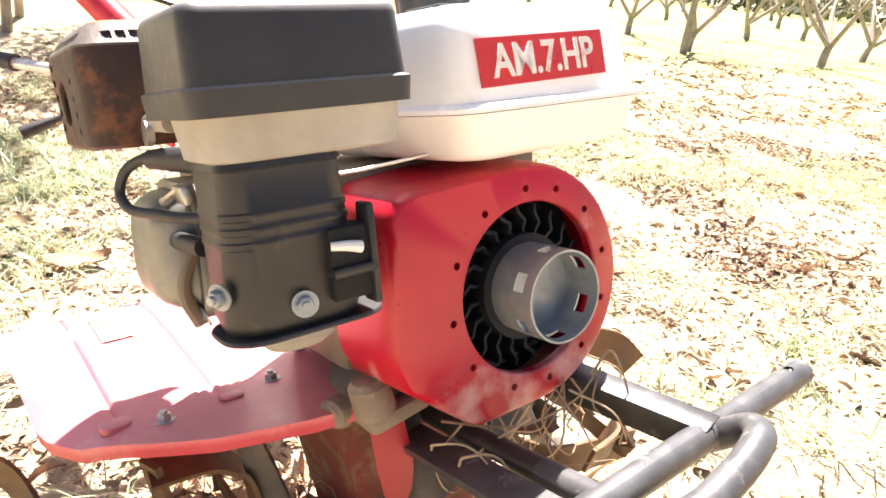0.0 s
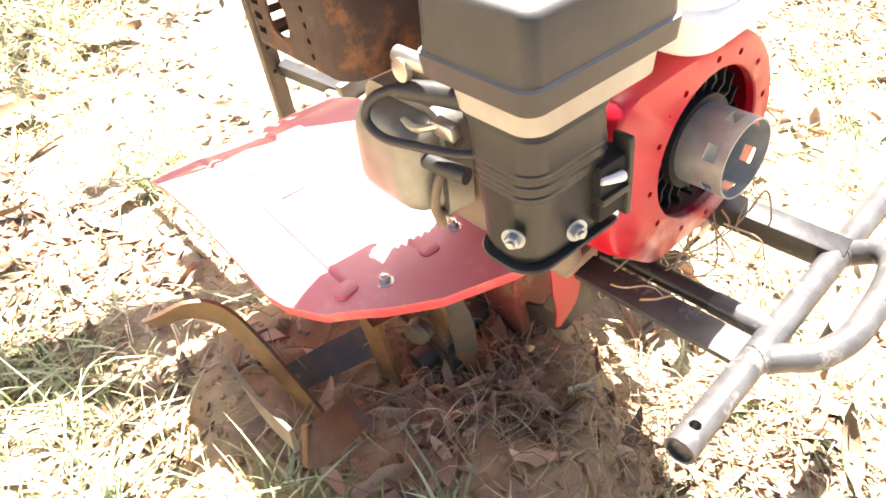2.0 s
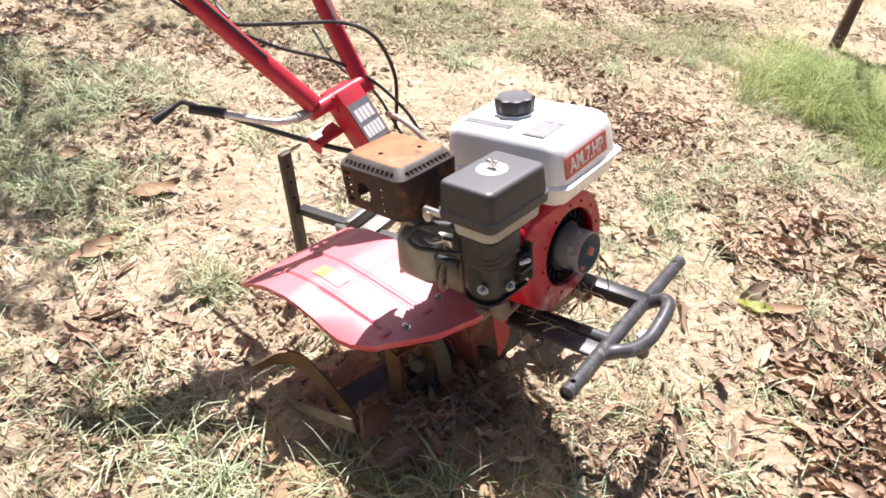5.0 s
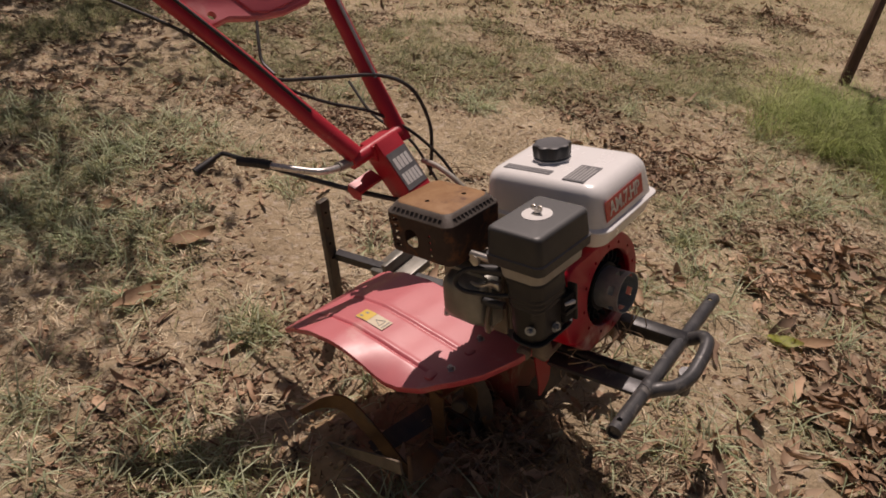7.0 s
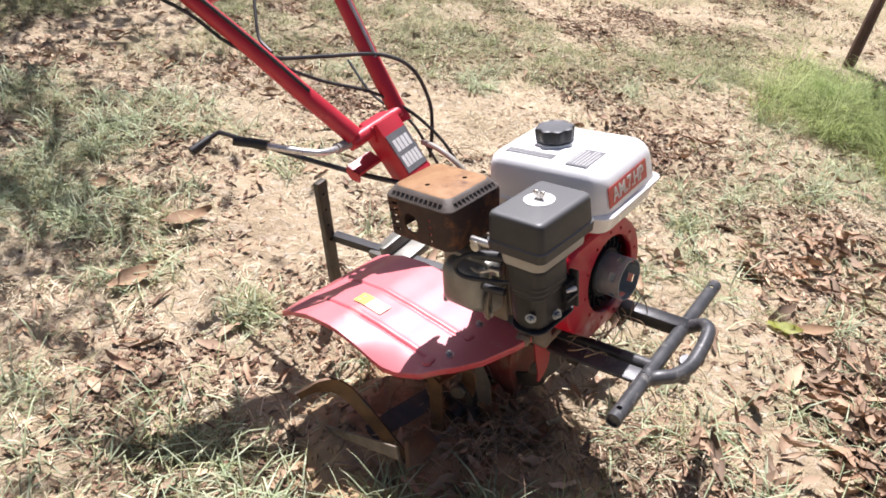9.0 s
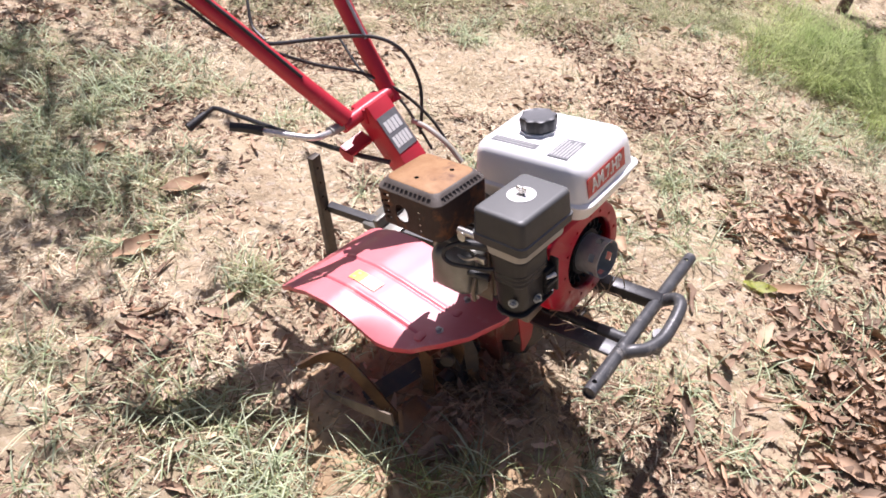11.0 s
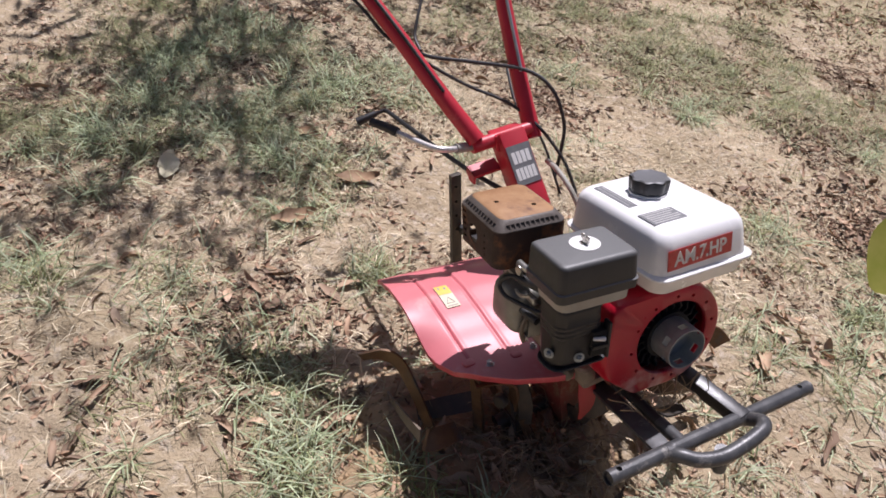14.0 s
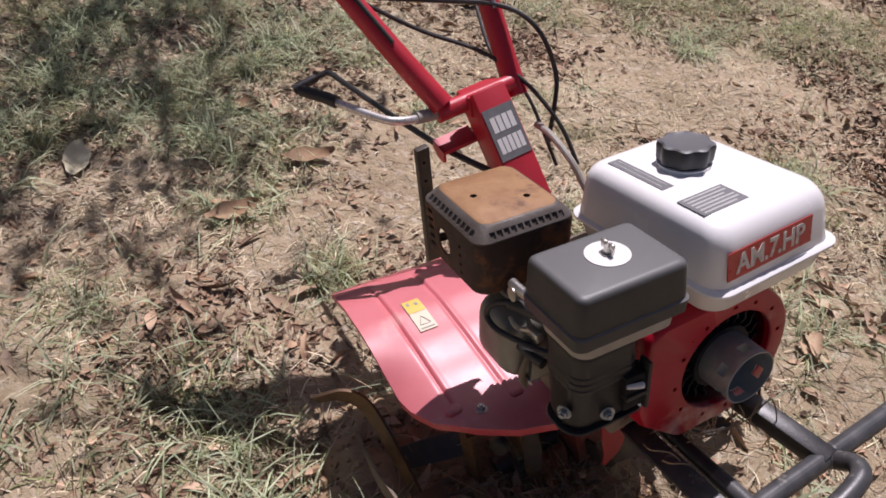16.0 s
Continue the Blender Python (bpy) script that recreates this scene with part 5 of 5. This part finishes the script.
for v, fs in SHAPES:
    me = bpy.data.meshes.new("leaf")
    me.from_pydata(v.tolist(), [], fs)
    me.materials.append(M_LEAF_ONE)
    me.shade_smooth()
    leaf_meshes.append(me)
for x, y in scatter(200, litter_weight, 0.25, 1.9, 0.2, 1.7):
    ob = new("leaf", leaf_meshes[rng.integers(len(leaf_meshes))])
    ob.parent = litter
    ob.matrix_basis = leaf_pose(x, y, rng.uniform(0.008, 0.022))

# crumbled leaf bits and chips
bits = [leaf_shape(0.05, 0.022, rng.uniform(-2, 2), rng.uniform(0, 0.9), rng.uniform(-1, 1), 2) for _ in range(8)]
lv, lf, at = [], [], 0
for x, y in scatter(26000, lambda x, y: max(0.35, off_machine(x, y)) * max(0.04, min(1.0, 0.12 + 1.3 * patches(x, y, 2.3, 83.0) + 0.6 * litter_weight(x, y))), -3, 4.2, 0.0, 5.5):
    v, fs = bits[rng.integers(len(bits))]
    m = np.array(leaf_pose(x, y, rng.uniform(0.001, 0.008)))
    lv.append((v * rng.uniform(0.16, 0.95)) @ m[:3, :3].T + m[:3, 3])
    lf += [tuple(i + at for i in q) for q in fs]
    at += len(v)
me = bpy.data.meshes.new("leaf_crumbs")
me.from_pydata(np.concatenate(lv).tolist(), [], lf)
me.materials.append(M_LEAF)
tagged(new("leaf_crumbs", me), "crumbled brown and pale bits of dead leaf", "leaves", kind="stuff")

# dark leaf mould in patches
lv, lf, at = [], [], 0
for x, y in scatter(44000, lambda x, y: max(0.12, off_machine(x, y)) * max(0.02, min(1.0, -0.12 + 2.3 * patches(x, y, 2.2, 131.0) + 0.9 * patches(x, y, 9.0, 137.0))), -3, 3.8, 0.0, 5.6):
    v, fs = bits[rng.integers(len(bits))]
    m = np.array(leaf_pose(x, y, rng.uniform(0.000, 0.006)))
    lv.append((v * rng.uniform(0.16, 0.9)) @ m[:3, :3].T + m[:3, 3])
    lf += [tuple(i + at for i in q) for q in fs]
    at += len(v)
me = bpy.data.meshes.new("leaf_mould")
me.from_pydata(np.concatenate(lv).tolist(), [], lf)
me.materials.append(M_CRUMB_DARK)
tagged(new("leaf_mould", me), "dark rotted leaf bits gathered in patches", "leaves", kind="stuff")

# single leaves that stand out
for x, y, turn, length, width, curl, fold, mt, words in (
        (-0.973, 1.692, 20, 0.19, 0.075, 1.1, 0.5, M_LEAF_TAN, "large curled tan dead leaf lying on the soil"),
        (-1.096, 1.367, 35, 0.17, 0.07, 1.0, 0.4, M_LEAF_TAN, "curled tan dead leaf among dry grass"),
        (-1.655, 1.46, 112, 0.16, 0.085, 0.6, 0.25, M_LEAF_PALE, "broad pale bleached leaf standing out on the soil"),
        (1.06, 1.07, -35, 0.12, 0.05, 0.8, 0.3, M_LEAF_YG, "fresh yellow-green fallen leaf"),
        (1.16, 1.05, -10, 0.17, 0.045, 0.9, 0.5, M_LEAF_TAN, "long tan leaf beside the yellow-green one"),
        (-1.30, 1.95, 10, 0.14, 0.06, -0.9, 0.6, M_LEAF_TAN, "curled reddish dead leaf on the soil"),
        (0.18, 0.40, 70, 0.11, 0.05, 0.9, 0.5, M_LEAF_PALE, "pale upright leaf in the grass"),
        (-0.13, 0.69, -60, 0.16, 0.05, 0.9, 0.6, M_LEAF_TAN, "long tan dead leaf on the dug soil"),
        (0.03, 0.60, 20, 0.075, 0.040, 3.4, 1.2, M_LEAF_PALE, "crumpled pale leaf on the dug soil")):
    v, fs = leaf_shape(length, width, curl, fold, 0.5, 8, 0.6)
    me = bpy.data.meshes.new("fallen_leaf")
    me.from_pydata(v.tolist(), [], fs)
    me.materials.append(mt)
    me.shade_smooth()
    ob = tagged(new("fallen_leaf", me), words, "leaf")
    ob.matrix_world = Matrix.Translation((x, y, hills(x, y) + (0.03 if heap_edge(x, y) < 1 else 0.014))) @ pose(0, 0, 0, 14, -8, turn)

# ---- dug soil under the machine: the heap, clods and torn roots ----
xs, ys = np.arange(-0.78, 0.40, 0.011), np.arange(0.05, 1.08, 0.011)
hv = []
for y in ys:
    for x in xs:
        d = heap_edge(x, y)
        v3 = Vector((x, y, 0))
        lump = 0.012 * noise.noise(v3 * 22) + 0.007 * noise.noise(v3 * 55) + 0.004 * noise.noise(v3 * 110)
        hv.append((x, y, hills(x, y) + 0.013 + lump - 0.10 * max(0.0, d - 0.98)))
hf = [(j * len(xs) + i, j * len(xs) + i + 1, (j + 1) * len(xs) + i + 1, (j + 1) * len(xs) + i) for j in range(len(ys) - 1) for i in range(len(xs) - 1)]
me = bpy.data.meshes.new("soil_heap")
me.from_pydata(hv, [], hf)
me.materials.append(M_SOIL)
me.shade_smooth()
tagged(new("soil_heap", me), "low heap of brown soil dug up by the tines", "soil", kind="structure")
cv, cf, at = [], [], 0
ico = bmesh.new()
bmesh.ops.create_icosphere(ico, subdivisions=2, radius=1.0)
ico_v, ico_f = np.array([v.co[:] for v in ico.verts]), [tuple(v.index for v in fc.verts) for fc in ico.faces]
ico.free()
for k in range(2600):
    x, y = rng.uniform(-0.75, 0.42), rng.uniform(0.05, 1.1)
    if rng.random() > 1.4 - heap_edge(x, y):
        continue
    s = rng.uniform(0.002, 0.008) * (1 + 1.2 * (rng.random() < 0.07))
    v = ico_v * rng.uniform(0.78, 1.18, (len(ico_v), 1)) * s * np.array([1, rng.uniform(0.7, 1.2), 0.75])
    cv.append(v + np.array([x, y, hills(x, y) + s * 0.3 + 0.012]))
    cf += [tuple(i + at for i in q) for q in ico_f]
    at += len(ico_v)
me = bpy.data.meshes.new("soil_clods")
me.from_pydata(np.concatenate(cv).tolist(), [], cf)
me.materials.append(M_SOIL)
tagged(new("soil_clods", me), "loose brown clods of dug soil", "soil", kind="stuff")


def straw(name, count, place, length, radius, material, label, rise=0.05):
    vs, fs = [], []
    for _ in range(count):
        x, y = place()
        a = rng.uniform(0, 6.283)
        bend = rng.normal(0, 0.9)
        ln_ = rng.uniform(*length)
        r = rng.uniform(*radius)
        up = rng.uniform(0.0, rise)
        z = hills(x, y) + (0.016 if heap_edge(x, y) < 1 else 0.004)
        pts = []
        for i in range(6):
            t = i / 5
            pts.append((x + ln_ * t * math.cos(a + bend * t), y + ln_ * t * math.sin(a + bend * t), z + up * math.sin(math.pi * t * 0.8) + 0.002))
        b0 = len(vs)
        for i, p in enumerate(pts):
            for k in range(3):
                w = 2 * math.pi * k / 3
                vs.append((p[0] + r * math.cos(w) * math.sin(a), p[1] - r * math.cos(w) * math.cos(a), p[2] + r * math.sin(w)))
        for i in range(5):
            for k in range(3):
                fs.append((b0 + i * 3 + k, b0 + i * 3 + (k + 1) % 3, b0 + i * 3 + 3 + (k + 1) % 3, b0 + i * 3 + 3 + k))
    me = bpy.data.meshes.new(name)
    me.from_pydata(vs, [], fs)
    me.materials.append(material)
    return tagged(new(name, me), label, "straw", kind="stuff")


straw("torn_roots", 420, heap_place, (0.03, 0.12), (0.0006, 0.0014), M_ROOT, "pale torn roots and stems in the dug soil", 0.07)
straw("heap_straw", 230, lambda: (0.06 + rng.normal(0, 0.13), 0.58 + rng.normal(0, 0.14)), (0.03, 0.11), (0.0005, 0.0012), M_STRAW, "dry straw and fine roots on the dug soil", 0.05)
straw("loose_straw", 2600, lambda: scatter(1, lambda x, y: max(0.1, 0.5 + patches(x, y, 1.3, 71.0)), -2.6, 3.0, 0.1, 4.5)[0], (0.04, 0.16), (0.0008, 0.0018), M_STRAW, "loose dry straw on the soil", 0.02)


# ---- orchard trees ----
def tree(base, height, lean, seed, label, trunk_r=0.085, crown=0, low=0.22, bark=M_BARK):
    r = np.random.default_rng(seed)
    t = new("tree")
    t.location = base
    fork = height * r.uniform(low, low * 1.5)
    bm = bmesh.new()
    top = Vector((lean[0] * fork, lean[1] * fork, fork))
    tube(bm, [(0, 0, -0.15), (lean[0] * fork * 0.3, lean[1] * fork * 0.3, fork * 0.45), top], [trunk_r * 1.15, trunk_r * 0.85], 10, 4)
    part("trunk", bm, bark, t)
    tips = []
    for k in range(4):
        bm = bmesh.new()
        a = r.uniform(0, 1) + k * math.pi / 2
        out = Vector((math.cos(a), math.sin(a), r.uniform(0.8, 1.5))).normalized()
        p, q = top - Vector((0, 0, 0.03)), top + out * height * r.uniform(0.35, 0.5)
        mid = (p + q) / 2 + Vector(r.normal(0, 0.08, 3))
        tube(bm, [p, mid, q], [trunk_r * 0.68, trunk_r * 0.22], 8, 4)
        for j in range(8):
            s = p.lerp(q, r.uniform(0.35, 1.0))
            e = s + (out + Vector(r.normal(0, 0.65, 3))).normalized() * height * r.uniform(0.12, 0.32)
            tube(bm, [s, (s + e) / 2 + Vector(r.normal(0, 0.04, 3)), e], [trunk_r * 0.2, trunk_r * 0.06], 5, 2)
            tips += [s.lerp(e, f) for f in (0.4, 0.7, 1.0)]
        part("limb", bm, bark, t)
    if crown:
        vs, fs = [], []
        for _ in range(crown):
            c = tips[r.integers(len(tips))] + Vector(r.normal(0, height * 0.065, 3))
            e = Euler(r.uniform(-1, 1, 3) * Vector((0.9, 0.9, 3.1))).to_matrix()
            b0 = len(vs)
            for x, y in ((-0.07, 0), (0, -0.02), (0.07, 0), (0, 0.02)):
                vs.append(c + e @ Vector((x, y, 0.01 if y else 0)))
            fs.append((b0, b0 + 1, b0 + 2, b0 + 3))
        me = bpy.data.meshes.new("crown")
        me.from_pydata(vs, [], fs)
        me.materials.append(M_FOLIAGE)
        ob = new("crown", me)
        ob.parent = t
    return tagged(t, label, "tree", group="orchard trees")


bare = "bare grey-brown orchard tree with forked limbs"
protos = [tree((2.867, 9.736, 0), 3.4, (0.02, 0.0), 3, "straight bare orchard tree trunk with forked limbs", 0.048),
          tree((3.05, 10.2, 0), 3.2, (0.25, 0.1), 5, bare, 0.052, low=0.06),
          tree((4.77, 9.9, 0), 3.6, (0.2, 0.1), 8, bare, 0.056, low=0.07)]
for i, (x, y, turn) in enumerate(((2.58, 12.0, 40), (5.17, 13.8, 160), (6.9, 15.4, 250), (7.98, 19.4, 30), (4.63, 17.6, 100), (9.7, 17.9, 200), (6.2, 11.6, 300), (8.3, 12.8, 60), (3.9, 21.0, 20), (11.6, 15.8, 120),
                                  (1.2, 15.5, 80), (-0.8, 13.2, 220), (-3.2, 12.0, 10), (-2.2, 17.0, 140), (6.5, 23.0, 75), (9.6, 24.0, 190), (12.8, 21.0, 330), (14.5, 26.0, 50), (2.2, 26.0, 260), (17.0, 22.0, 110))):
    copy_thing(protos[1 + i % 2], pose(x, y, 0, 0, 0, turn))
tree((3.13, 3.60, 0), 3.4, (0.22, 0.25), 12, "slim brown orchard tree rising from tall grass", 0.037, bark=M_BARK_BROWN)

# far thicket behind the orchard
vs, fs = [], []
for _ in range(9000):
    a = rng.uniform(-0.9, 0.9)
    d = rng.uniform(30, 42)
    x, y = d * math.sin(a) + 6, d * math.cos(a)
    z = abs(rng.normal(0, 1.6)) + 0.1
    s = rng.uniform(0.15, 0.45)
    e = Euler(rng.uniform(-1.6, 1.6, 3)).to_matrix()
    b0 = len(vs)
    for u, v in ((-s, 0), (0, -s * 0.5), (s, 0), (0, s * 0.5)):
        vs.append(Vector((x, y, z)) + e @ Vector((u, v, 0)))
    fs.append((b0, b0 + 1, b0 + 2, b0 + 3))
me = bpy.data.meshes.new("far_thicket")
me.from_pydata(vs, [], fs)
me.materials.append(M_FOLIAGE)
tagged(new("far_thicket", me), "grey-green thicket behind the orchard", "thicket", kind="stuff")
# Two trees added out of view to cast mottled shade on the left ground.
for base, leaves in (((-3.5, 5.45, 0), 1700), ((-3.92, 6.3, 0), 2700)):
    tree(base, 4.8, (0.55, -0.65), 21, "unseen slim tree with a sparse leafy crown, added for its shade", 0.035, leaves)


# young sapling beside the camera's way, its top leaf reaching into view
EYE_LEAF = Vector((0.040, 0.020, 1.324))
sapling = new("sapling")
sapling.location = (0.30, -0.30, hills(0.30, -0.30))
bm = bmesh.new()
foot = Vector(sapling.location)
tube(bm, [(0, 0, -0.05), (0.01, -0.02, 0.5), (0.0, 0.03, 1.0), (-0.06, 0.10, 1.36)], [0.009, 0.004], 8, 4)
part("stem", bm, M_BARK, sapling)
for k, (h, turn, drop) in enumerate(((0.62, 30, 20), (0.78, 160, 25), (0.92, 280, 15), (1.06, 100, 30), (1.16, 330, 20), (1.26, 40, 25))):
    v, fs = leaf_shape(0.16, 0.06, 0.6, 0.3, 0.2, 8, 0.0)
    me = bpy.data.meshes.new("leaf")
    me.from_pydata([(x + 0.085, y, z) for x, y, z in v], [], fs)
    me.materials.append(M_LEAF_YG)
    me.shade_smooth()
    ob = new("leaf", me)
    ob.parent = sapling
    ob.matrix_basis = pose(-0.02 * (h > 1.1), 0.02 + 0.05 * (h > 1.1), h, 0, drop, turn)
v, fs = leaf_shape(0.084, 0.072, 0.4, 0.12, 0.2, 12, 0.0)
me = bpy.data.meshes.new("leaf")
me.from_pydata(v.tolist(), [], fs)
me.materials.append(M_LEAF_YG)
me.shade_smooth()
ob = new("leaf", me)
ob.parent = sapling
root = Vector((-0.06, 0.10, 1.36))
middle = EYE_LEAF - foot
ax = Vector((-0.25, -0.05, -1.0)).normalized()
side = Vector((0.68, 0.58, -0.3)).cross(ax).normalized()
up = ax.cross(side)
start = middle - ax * 0.042
ob.matrix_basis = Matrix(((ax.x, side.x, up.x, middle.x), (ax.y, side.y, up.y, middle.y), (ax.z, side.z, up.z, middle.z), (0, 0, 0, 1)))
bm = bmesh.new()
tube(bm, [root, (root + start) / 2 + Vector((0, 0, 0.01)), start], 0.0022, 6, 3)
part("leaf_stalk", bm, M_LEAF_YG, sapling)
tagged(sapling, "thin sapling with broad yellow-green leaves", "sapling")

# dry stems caught on the front bars
for k, pts in enumerate((((-0.03, -0.15, -0.130), (0.0, -0.16, -0.105), (0.02, -0.13, -0.120), (0.03, -0.10, -0.20)), ((0.01, -0.145, -0.135), (0.035, -0.15, -0.11), (0.05, -0.12, -0.125), (0.045, -0.09, -0.22)), ((0.045, 0.02, -0.10), (0.05, 0.05, -0.085), (0.055, 0.06, -0.15), (0.05, 0.04, -0.20)), ((-0.05, -0.12, -0.12), (0.0, -0.06, -0.14), (0.03, 0.0, -0.13), (0.045, 0.03, -0.10)))):
    bm = bmesh.new()
    tube(bm, pts, [0.0017, 0.001], 5, 5)
    part("caught_stem", bm, M_STRAW, tiller, "pale dry stem caught on the bars")
# torn roots hanging below the fan housing
hang = np.random.default_rng(31)
for k in range(22):
    x, y = hang.uniform(-0.075, 0.03), hang.uniform(-0.10, 0.075)
    drop, sway = hang.uniform(0.05, 0.13), hang.normal(0, 0.03, 4)
    bm = bmesh.new()
    tube(bm, [(x, y, -0.118), (x + sway[0], y + sway[1], -0.118 - drop * 0.45), (x + sway[0] + sway[2], y + sway[1] + sway[3], -0.118 - drop), (x + 1.6 * sway[0], y + 1.8 * sway[3], -0.118 - drop * 0.8)], [0.0015, 0.0008], 5, 5)
    part("caught_root", bm, M_ROOT, tiller, "thin torn root hanging under the engine")
